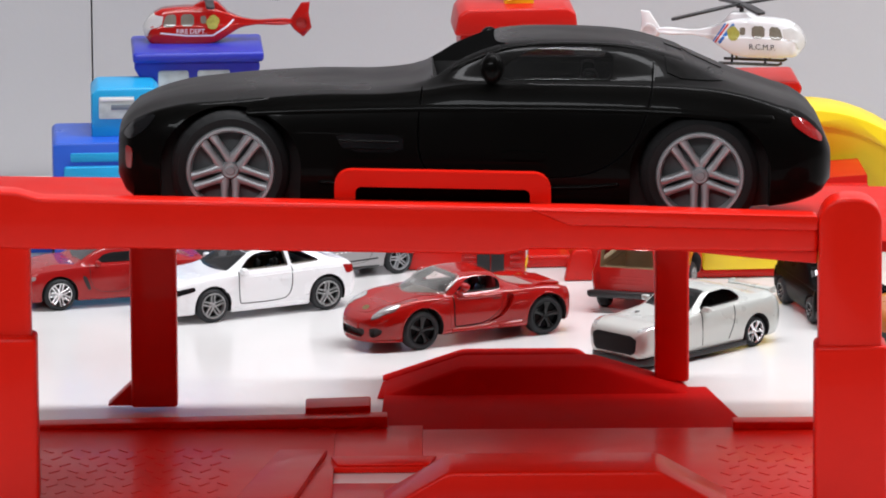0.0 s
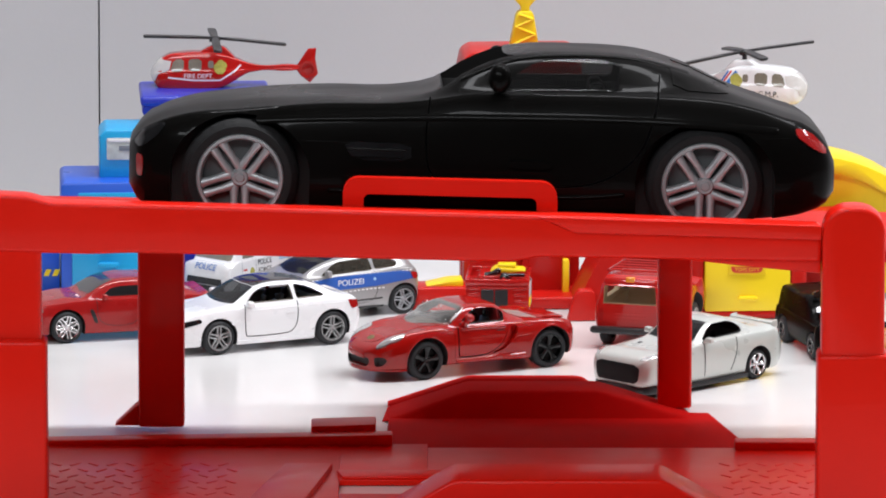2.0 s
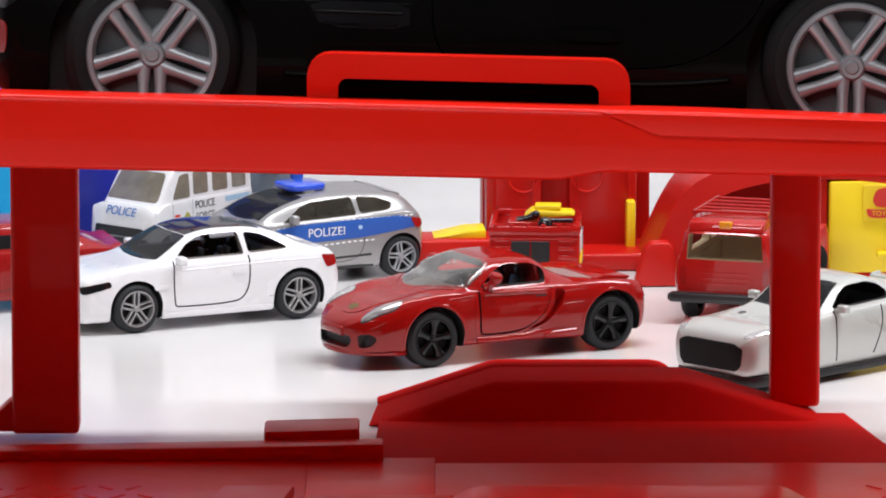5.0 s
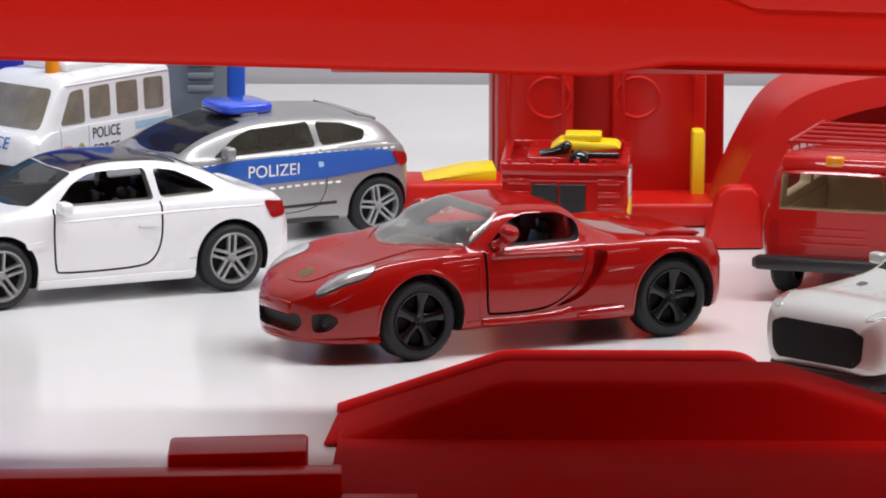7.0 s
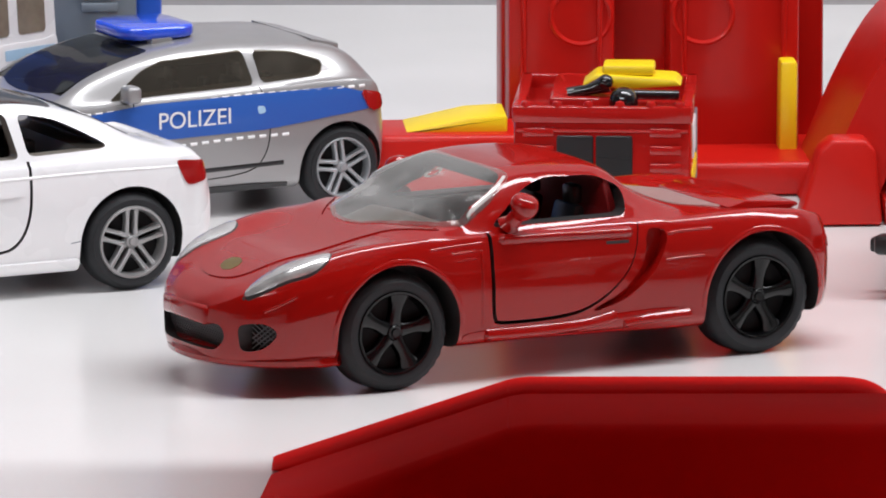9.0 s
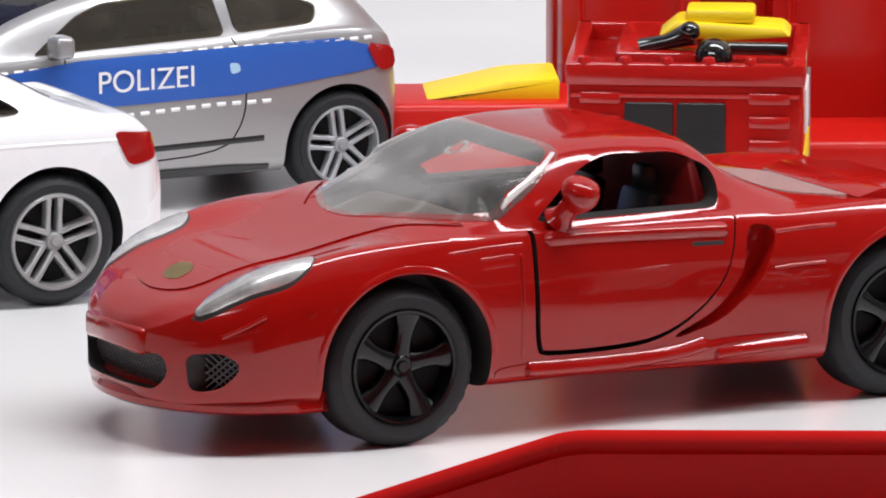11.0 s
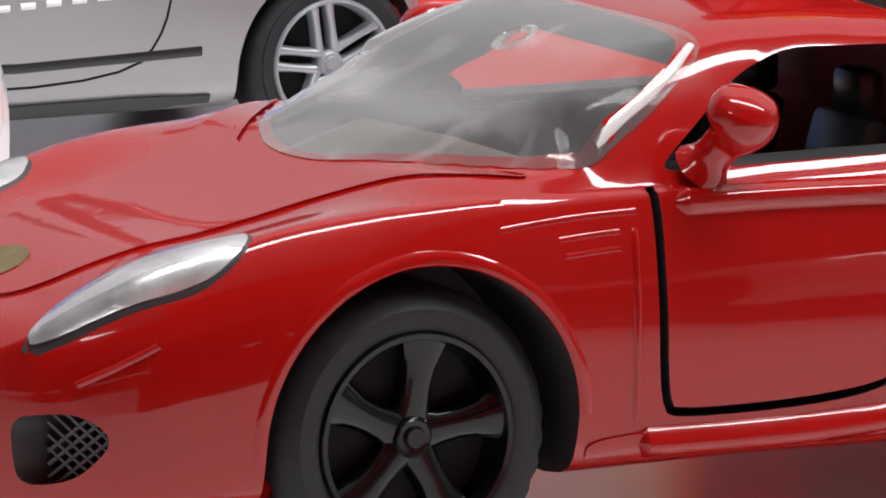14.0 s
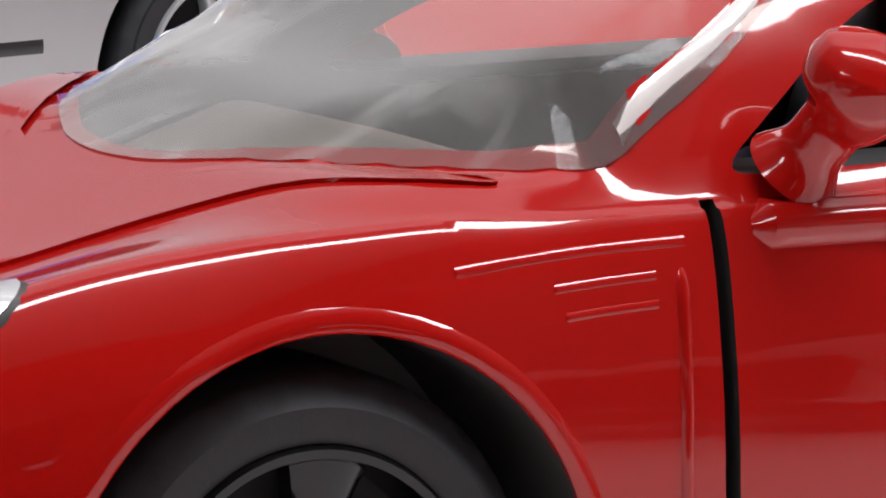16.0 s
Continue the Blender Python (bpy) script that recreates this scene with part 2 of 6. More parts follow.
def ball(bm, c, r, squash=(1, 1, 1), seg=16):
    g = bmesh.ops.create_uvsphere(bm, u_segments=seg, v_segments=seg // 2 + 2, radius=1.0)
    bmesh.ops.transform(bm, matrix=Matrix.Translation(c) @ Matrix.Diagonal((r * squash[0], r * squash[1], r * squash[2], 1)), verts=g["verts"])


def rounded(x0, x1, z0, z1, r, n=5):
    """The outline of a rectangle with round corners."""
    pts = []
    for cx, cz, a0 in ((x1 - r, z1 - r, 0), (x0 + r, z1 - r, 90), (x0 + r, z0 + r, 180), (x1 - r, z0 + r, 270)):
        pts += [(cx + r * math.cos(radians(a0 + 90 * i / n)), cz + r * math.sin(radians(a0 + 90 * i / n))) for i in range(n + 1)]
    return pts


def lettering(name, text, size, material, parent, m, label="", depth=0.05, shear=0.0, squeeze=1.0):
    """Words as flat raised letters; m places them in the parent's space, in metres; size in mm."""
    cu = bpy.data.curves.new(name, "FONT")
    cu.body, cu.size, cu.extrude, cu.align_x, cu.align_y, cu.shear = text, size, depth, "CENTER", "CENTER", shear
    tmp = bpy.data.objects.new(name, cu)
    scene.collection.objects.link(tmp)
    me = bpy.data.meshes.new_from_object(tmp.evaluated_get(bpy.context.evaluated_depsgraph_get()))
    bpy.data.objects.remove(tmp)
    me.transform(m @ Matrix.Diagonal((MM * squeeze, MM, MM, 1)))
    me.materials.clear()
    me.materials.append(material)
    ob = new(name, me)
    ob.parent = parent
    if label:
        ob["label"] = label
    return ob


def carve(ob, cutter_bm):
    """Takes the solids of cutter_bm away from ob's mesh."""
    me = bpy.data.meshes.new("cutter")
    bmesh.ops.recalc_face_normals(cutter_bm, faces=cutter_bm.faces)
    if cutter_bm.calc_volume(signed=True) < 0:
        bmesh.ops.reverse_faces(cutter_bm, faces=cutter_bm.faces)
    cutter_bm.to_mesh(me)
    cutter_bm.free()
    c = new("cutter", me)
    mod = ob.modifiers.new("carve", "BOOLEAN")
    mod.object, mod.operation, mod.solver = c, "DIFFERENCE", "EXACT"
    mod.use_hole_tolerant = True
    bpy.context.view_layer.update()
    done = bpy.data.meshes.new_from_object(ob.evaluated_get(bpy.context.evaluated_depsgraph_get()))
    ob.modifiers.clear()
    ob.data = done
    bpy.data.objects.remove(c)


# ---------------------------------------------------------------- model cars
from mathutils.bvhtree import BVHTree


def smooth_rows(rows, count, ends=0.25):
    """Rows of (x, values...) in falling or rising x, resampled with a smooth curve, closer at both ends."""
    a = np.array(sorted(rows), float)
    x, v = a[:, 0], a[:, 1:]
    d = np.gradient(v, x, axis=0)
    for j in range(v.shape[1]):
        s = np.diff(v[:, j]) / np.diff(x)
        for i in range(1, len(x) - 1):
            if s[i - 1] * s[i] <= 0:
                d[i, j] = 0
    u = np.linspace(0, 1, count)
    u = u + ends * np.sin(2 * np.pi * u) / (-2 * np.pi)
    xs = x[0] + (x[-1] - x[0]) * u
    out = []
    for q in xs:
        i = min(max(int(np.searchsorted(x, q)) - 1, 0), len(x) - 2)
        h = x[i + 1] - x[i]
        t = (q - x[i]) / h
        val = (2 * t**3 - 3 * t**2 + 1) * v[i] + (t**3 - 2 * t**2 + t) * h * d[i] + (-2 * t**3 + 3 * t**2) * v[i + 1] + (t**3 - t**2) * h * d[i + 1]
        out.append((q, *val))
    return out


def section(zb, w, zs, ws, zt, wr):
    """Half a car's cross-section from the floor's middle to the roof's middle."""
    h, g = zs - zb, zt - zs
    ctrl = [(0, zb), (w * 0.5, zb), (w * 0.86, zb + 0.02 * h), (w * 0.965, zb + 0.16 * h), (w, zb + 0.50 * h), (w * 0.985, zb + 0.78 * h),
            (ws + (w - ws) * 0.35, zs - 0.03 * h), (ws + (wr - ws) * 0.10, zs + 0.05 * g), (ws + (wr - ws) * 0.72, zs + 0.72 * g), (wr * 0.93, zs + 0.93 * g), (wr * 0.55, zs + 0.99 * g), (0, zt)]
    pts, k = [], len(ctrl)
    for i in range(k - 1):
        p0, p1, p2, p3 = (np.array(ctrl[min(max(j, 0), k - 1)], float) for j in (i - 1, i, i + 1, i + 2))
        for t in (0.0, 1 / 3, 2 / 3):
            pts.append(0.5 * (2 * p1 + (p2 - p0) * t + (2 * p0 - 5 * p1 + 4 * p2 - p3) * t * t + (3 * p1 - p0 - 3 * p2 + p3) * t**3))
    pts.append(np.array(ctrl[-1], float))
    return pts


def shell(rows, count=64):
    """A closed car body from stations (x, floor, half width, shoulder height, shoulder half width, top, roof half width)."""
    bm = bmesh.new()
    rings = []
    for x, *v in smooth_rows(rows, count):
        half = section(*v)
        loop = [(max(y, 0), z) for y, z in half] + [(-y, z) for y, z in half[-2:0:-1]]
        rings.append([bm.verts.new((x, y, z)) for y, z in loop])
    k = len(rings[0])
    for a, b in zip(rings, rings[1:]):
        for i in range(k):
            bm.faces.new((a[i], a[(i + 1) % k], b[(i + 1) % k], b[i]))
    bm.faces.new(rings[0][::-1]), bm.faces.new(rings[-1])
    bmesh.ops.recalc_face_normals(bm, faces=bm.faces)
    return bm


AXES = {"left": (lambda u, v: Vector((u, 60, v)), Vector((0, -1, 0))), "right": (lambda u, v: Vector((u, -60, v)), Vector((0, 1, 0))),
        "top": (lambda u, v: Vector((u, v, 90)), Vector((0, 0, -1))), "front": (lambda u, v: Vector((150, u, v)), Vector((-1, 0, 0))),
        "rear": (lambda u, v: Vector((-150, u, v)), Vector((1, 0, 0)))}


def fine_outline(pts, step):
    out = []
    for (a, b), (c, d) in zip(pts, pts[1:] + pts[:1]):
        k = max(1, int(math.hypot(c - a, d - b) / step))
        out += [(a + (c - a) * i / k, b + (d - b) * i / k) for i in range(k)]
    return out


def soften(pts, times=2):
    """Rounds an outline's corners."""
    for _ in range(times):
        pts = [q for (a, b), (c, d) in zip(pts, pts[1:] + pts[:1]) for q in ((a * 0.8 + c * 0.2, b * 0.8 + d * 0.2), (a * 0.2 + c * 0.8, b * 0.2 + d * 0.8))]
    return pts


def fillet(pts, r=1.0, n=4):
    """An outline with its corners rounded by about r."""
    out = []
    k = len(pts)
    for i in range(k):
        p, c, q = (Vector(pts[j % k]) for j in (i - 1, i, i + 1))
        a, b = c + (p - c) * min(0.48, r / (p - c).length), c + (q - c) * min(0.48, r / (q - c).length)
        for j in range(n + 1):
            t = j / n
            w = a * (1 - t) ** 2 + c * 2 * t * (1 - t) + b * t * t
            out.append((w.x, w.y))
    return out


def bend(line, times=2):
    """Rounds the corners of an open line."""
    for _ in range(times):
        mid = [q for (a, b), (c, d) in zip(line, line[1:]) for q in ((a * 0.75 + c * 0.25, b * 0.75 + d * 0.25), (a * 0.25 + c * 0.75, b * 0.25 + d * 0.75))]
        line = [line[0]] + mid[1:-1] + [line[-1]]
    return line


def skin(tree, outline, side, lift=0.12, step=0.6, rings=6, dome=0.0):
    """A patch that lies on a body: the outline is cast on it along an axis, and its rim dips below the surface."""
    put, way = AXES[side]
    edge = fine_outline(outline, step)
    cu, cv = sum(p[0] for p in edge) / len(edge), sum(p[1] for p in edge) / len(edge)
    bm = bmesh.new()

    def cast(u, v, up):
        hit, nor, _, _ = tree.ray_cast(put(u, v), way)
        if hit is None:
            hit, nor, _, _ = tree.find_nearest(put(u, v) + way * 55)
        if nor.dot(way) > 0:
            nor = -nor
        return bm.verts.new(hit + nor * up)
    loops = [[cast(u, v, -0.25) for u, v in edge]]
    for i in range(rings):
        s = 1 - i / rings
        loops.append([cast(cu + (u - cu) * s, cv + (v - cv) * s, lift + dome * (1 - s * s)) for u, v in edge])
    for a, b in zip(loops, loops[1:]):
        for i in range(len(edge)):
            bm.faces.new((a[i], a[(i + 1) % len(edge)], b[(i + 1) % len(edge)], b[i]))
    bm.faces.new(loops[-1])
    return bm


def strip(tree, line, side, width, lift=0.06, step=0.5, dip=-0.15):
    """A narrow band along a line on a body."""
    put, way = AXES[side]
    pts = []
    for (a, b), (c, d) in zip(line, line[1:]):
        k = max(1, int(math.hypot(c - a, d - b) / step))
        pts += [(a + (c - a) * i / k, b + (d - b) * i / k) for i in range(k)]
    pts.append(line[-1])
    bm = bmesh.new()
    prev = None
    for i, (u, v) in enumerate(pts):
        p, q = pts[max(i - 1, 0)], pts[min(i + 1, len(pts) - 1)]
        du, dv = q[0] - p[0], q[1] - p[1]
        n = math.hypot(du, dv) or 1
        row = []
        fade = 1.0
        if lift > 0.15:
            near_end = min(math.hypot(u - pts[0][0], v - pts[0][1]), math.hypot(u - pts[-1][0], v - pts[-1][1]))
            fade = math.sin(min(1.0, near_end / 0.6 + 0.05) * math.pi / 2)
        for s in (-0.5, -0.47, -0.4, -0.32, -0.22, -0.11, 0.0, 0.11, 0.22, 0.32, 0.4, 0.47, 0.5):
            up = dip if abs(s) > 0.49 else lift * fade * math.cos(math.pi * s) - 0.02
            wide = width * (0.35 + 0.65 * fade)
            o = put(u - dv / n * wide * s, v + du / n * wide * s)
            hit, nor, _, _ = tree.ray_cast(o, way)
            if hit is None:
                hit, nor, _, _ = tree.find_nearest(o + way * 55)
            row.append(bm.verts.new(hit + (nor if nor.dot(way) < 0 else -nor) * up))
        if prev:
            for j in range(12):
                bm.faces.new((prev[j], row[j], row[j + 1], prev[j + 1]))
        prev = row
    return bm


def wheel(parent, x, y, z, r, width, rim, spokes, rim_mat, side, twin=False, curved=0.0, lip=0.6, s=1.0, turn=0.0, tyre_mat=None, well_mat=None, broad=1.0):
    """A wheel whose outer face looks along side (+1 or -1) of y: tyre and rim under it."""
    hub = new("wheel")
    hub.parent = parent
    hub.location = (x * MM, y * MM, z * MM)
    hub.empty_display_size = 0.005
    k = s
    bm = bmesh.new()
    w = width
    prof = [(rim, 0.0), (rim + 0.25 * k, 0.12 * k), (rim + (r - rim) * 0.5, 0.10 * k), (r - 0.9 * k, -0.12 * k), (r - 0.25 * k, -0.55 * k), (r, -1.2 * k),
            (r, -w * 0.5), (r, -w + 1.0 * k), (r - 0.8 * k, -w), (rim, -w)]
    vs = lathe(bm, [(a, d * side) for a, d in prof], 96)
    cnt = len(prof)
    for i, v in enumerate(vs):
        if i % cnt == 4 and (i // cnt) % 3 == 0:
            f = 1 - 0.022
            v.co.x, v.co.z = v.co.x * f, v.co.z * f
    part("tyre", bm, tyre_mat or M["rubber"], hub, "black rubber tyre", 30)
    bm = bmesh.new()
    d = side
    lathe(bm, [(rim + 0.02, -0.05 * k * d), (rim - 0.15 * k, 0.22 * k * d), (rim - lip * k, 0.18 * k * d), (rim - (lip + 0.25) * k, -0.5 * k * d), (rim - (lip + 0.3) * k, -2.2 * k * d), (rim, -2.3 * k * d)], 64)
    hr = rim * 0.20
    lathe(bm, [(0.01, -0.05 * k * d), (hr * 0.45, -0.05 * k * d), (hr * 0.55, -0.28 * k * d), (hr * 0.8, -0.25 * k * d), (hr, -0.5 * k * d), (hr * 1.1, -2.0 * k * d), (0.01, -2.0 * k * d)], 24)
    rows = []
    for i in range(spokes):
        a0 = 2 * math.pi * i / spokes + turn
        for off in ((-0.115, 0.115) if twin else (0.0,)):
            prev = None
            for j in range(6):
                f = j / 5
                rad = hr * 0.7 + (rim - lip * 0.6 * k - hr * 0.7) * f
                a = a0 + curved * f * f
                wid = broad * (rim * 0.085 if twin else rim * 0.15) * (1.2 - 0.4 * math.sin(math.pi * f) + (0.5 * f * f if not twin else 0.05))
                dep = (-0.5 + 0.42 * f) * k
                c, sn = math.cos(a), math.sin(a)
                ring = [bm.verts.new((c * rad - sn * u, q * d, sn * rad + c * u)) for u, q in ((off * rim * 1.1 + e, g) for e, g in ((-wid, dep - 1.2 * k), (-wid * 0.97, dep - 0.38 * k), (-wid * 0.72, dep - 0.12 * k), (-wid * 0.3, dep),
                                                                                              (wid * 0.3, dep), (wid * 0.72, dep - 0.12 * k), (wid * 0.97, dep - 0.38 * k), (wid, dep - 1.2 * k)))]
                if prev:
                    for e in range(8):
                        bm.faces.new((prev[e], ring[e], ring[(e + 1) % 8], prev[(e + 1) % 8]))
                prev = ring
    part("rim", bm, rim_mat, hub, "", 40)
    bm = bmesh.new()
    lathe(bm, [(0.01, -1.7 * k * d), (rim - 0.5 * k, -1.9 * k * d), (rim - 0.2 * k, -2.35 * k * d), (0.01, -2.4 * k * d)], 40)
    part("wheel_well", bm, well_mat or M["interior"], hub, "dark recess behind the spokes")
    return hub


def clip(outline, level, above):
    """The part of an outline above or below a height."""
    out, sg = [], 1 if above else -1
    for (a, b), (c, d) in zip(outline, outline[1:] + outline[:1]):
        ia, ib = (b - level) * sg >= 0, (d - level) * sg >= 0
        if ia:
            out.append((a, b))
        if ia != ib:
            t = (level - b) / (d - b)
            out.append((a + (c - a) * t, level))
    return out


def cabin_cut(outline, wide_low, z_low, wide_high, z_high):
    """Two cutters: the upper one narrows with the height, the lower one is straight."""
    made = []
    for pts, taper in ((clip(outline, z_low, True), True), (clip(outline, z_low + 0.4, False), False)):
        bm = bmesh.new()
        wd = [wide_low + (wide_high - wide_low) * (z - z_low) / (z_high - z_low) if taper else wide_low - 0.6 for _, z in pts]
        lo = [bm.verts.new((x, -w, z)) for (x, z), w in zip(pts, wd)]
        hi = [bm.verts.new((x, w, z)) for (x, z), w in zip(pts, wd)]
        k = len(pts)
        bm.faces.new(lo), bm.faces.new(hi[::-1])
        for i in range(k):
            bm.faces.new((lo[i], hi[i], hi[(i + 1) % k], lo[(i + 1) % k]))
        for f in bm.faces:
            f.material_index = 1
        made.append(bm)
    return made


def model_car(name, label, category, m, rows, paint, hubs, arch, wheel_args, track, cabin=None, side_windows=(), grooves=(), skins=(), strips=(), recesses=(), holes=(), arch_up=0.0, arch_back=0.0, plan_cut=(), count=64, inside=None, group="parked model cars", shape=None):
    """A model car: a carved body with wheels, panes, lamps and trims under one root."""
    root = thing(name, m, label, category, group)
    bm = shell(rows, count)
    if shape:
        shape(bm)
    tree = BVHTree.FromBMesh(bm)
    body = part("body", bm, [paint, inside or M["interior"], M["interior"]], None, scale=1)
    if cabin:
        for cut in cabin_cut(*cabin):
            carve(body, cut)
    for o in plan_cut:
        cut = bmesh.new()
        prism(cut, o, 17.3, 60, "z", index=1)
        carve(body, cut)
    for o in side_windows:
        cut = bmesh.new()
        prism(cut, o, -90, 90, "y", index=1)
        carve(body, cut)
    for o, depth, *wide in grooves:
        o = bend(o)
        cut = bmesh.new()
        n = len(o)
        quad = []
        for i, (u, v) in enumerate(o):
            wdt = wide[0](u, v) if wide else 0.22
            p, q = o[max(i - 1, 0)], o[min(i + 1, n - 1)]
            du, dv = q[0] - p[0], q[1] - p[1]
            h = math.hypot(du, dv)
            quad.append(((u - dv / h * wdt, v + du / h * wdt), (u + dv / h * wdt, v - du / h * wdt)))
        ring = [a for a, _ in quad] + [b for _, b in quad[::-1]]
        ys = [tree.ray_cast(Vector((u, 60, v)), Vector((0, -1, 0)))[0] for u, v in o]
        yy = min(h.y for h in ys if h) - depth
        prism(cut, ring, yy, 60, "y", index=2)
        carve(body, cut)
        cut = bmesh.new()
        prism(cut, ring, -60, -yy, "y", index=2)
        carve(body, cut)
    for o, depth in recesses:
        ys = [tree.ray_cast(Vector((u, 60, v)), Vector((0, -1, 0)))[0] for u, v in o]
        yy = min(h.y for h in ys if h) - depth
        for lo, hi in ((yy, 60), (-60, -yy)):
            cut = bmesh.new()
            prism(cut, o, lo, hi, "y", index=0)
            carve(body, cut)
    for o, back in holes:
        cut = bmesh.new()
        prism(cut, o, back, 150, "x", index=2)
        carve(body, cut)
    cut = bmesh.new()
    for (hx, hz) in hubs:
        for sg in (1, -1):
            o = [(hx - arch_back + arch * math.cos(math.pi * i / 40), hz + arch_up + arch * math.sin(math.pi * i / 40)) for i in range(41)]
            o += [(hx - arch_back - arch * 0.985, -5), (hx - arch_back + arch * 0.985, -5)]
            prism(cut, o, sg * (track - wheel_args["width"] - 1.2), sg * 90, "y", index=2)
    carve(body, cut)
    me = body.data
    me.transform(Matrix.Scale(MM, 4))
    body.parent = root
    me.polygons.foreach_set("use_smooth", [True] * len(me.polygons))
    me.set_sharp_from_angle(angle=radians(34))
    for hx, hz in hubs:
        for sg in (1, -1):
            wheel(root, hx, sg * track, hz, side=sg, **wheel_args)
    for pname, side, outline, mat, opt in skins:
        sides = ("left", "right") if side == "both" else (side,)
        for sd in sides:
            o = outline
            part(pname, skin(tree, o, sd, **opt.get("skin", {})), mat, root, opt.get("label", ""))
    for pname, side, line, width, mat, *lift in strips:
        for sd in (("left", "right") if side == "both" else (side,)):
            part(pname, strip(tree, bend(line) if len(line) > 2 else line, sd, width, *lift), mat, root)
    return root, tree


def scaled(rows, k):
    return [tuple(c * k for c in r) for r in rows]


# ---------------------------------------------------------------- the room and the table
def plain(name, bm, material, label, scale=1.0):
    ob = part(name, bm, material, None, label, scale=scale)
    ob["kind"] = "structure"
    return ob


bm = bmesh.new()
box(bm, -1.1, 1.1, -0.75, 0.338, -0.03, 0.0, 0.003, 3)
plain("tabletop", bm, M["table"], "glossy white laminate tabletop")
for lx in (-1.0, 1.0):
    for ly in (-0.68, 0.28):
        bm = bmesh.new()
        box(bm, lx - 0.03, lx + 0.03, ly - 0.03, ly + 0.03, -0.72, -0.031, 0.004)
        plain("table_leg", bm, M["room"], "dark square table leg")
bm = bmesh.new()
box(bm, -1.6, -0.1445, 0.34, 0.42, -0.72, 1.6)
plain("wall_back", bm, M["wall"], "pale grey painted wall panel")
bm = bmesh.new()
box(bm, -0.1438, 1.6, 0.3405, 0.42, -0.72, 1.6)
plain("wall_back_panel", bm, M["wall"], "pale grey wall panel beside a seam")
# unseen walls, coloured dark so that glossy paint mirrors less light
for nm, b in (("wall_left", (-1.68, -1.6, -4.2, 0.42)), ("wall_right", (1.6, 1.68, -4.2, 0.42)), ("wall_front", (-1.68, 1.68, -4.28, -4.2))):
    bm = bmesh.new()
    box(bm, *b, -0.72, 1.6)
    plain(nm, bm, M["room"], "unseen dark room wall that keeps reflections low")
bm = bmesh.new()
box(bm, -1.68, 1.68, -4.28, 0.42, 1.6, 1.68)
plain("ceiling", bm, M["ceiling"], "plain pale ceiling")
bm = bmesh.new()
box(bm, -1.68, 1.68, -4.28, 0.42, -0.80, -0.72)
plain("floor", bm, M["dark_floor"], "brown wooden floor")


# ---------------------------------------------------------------- the car carrier
def lean(vs, k=-0.028):
    for v in vs:
        v.co.z += k * v.co.x


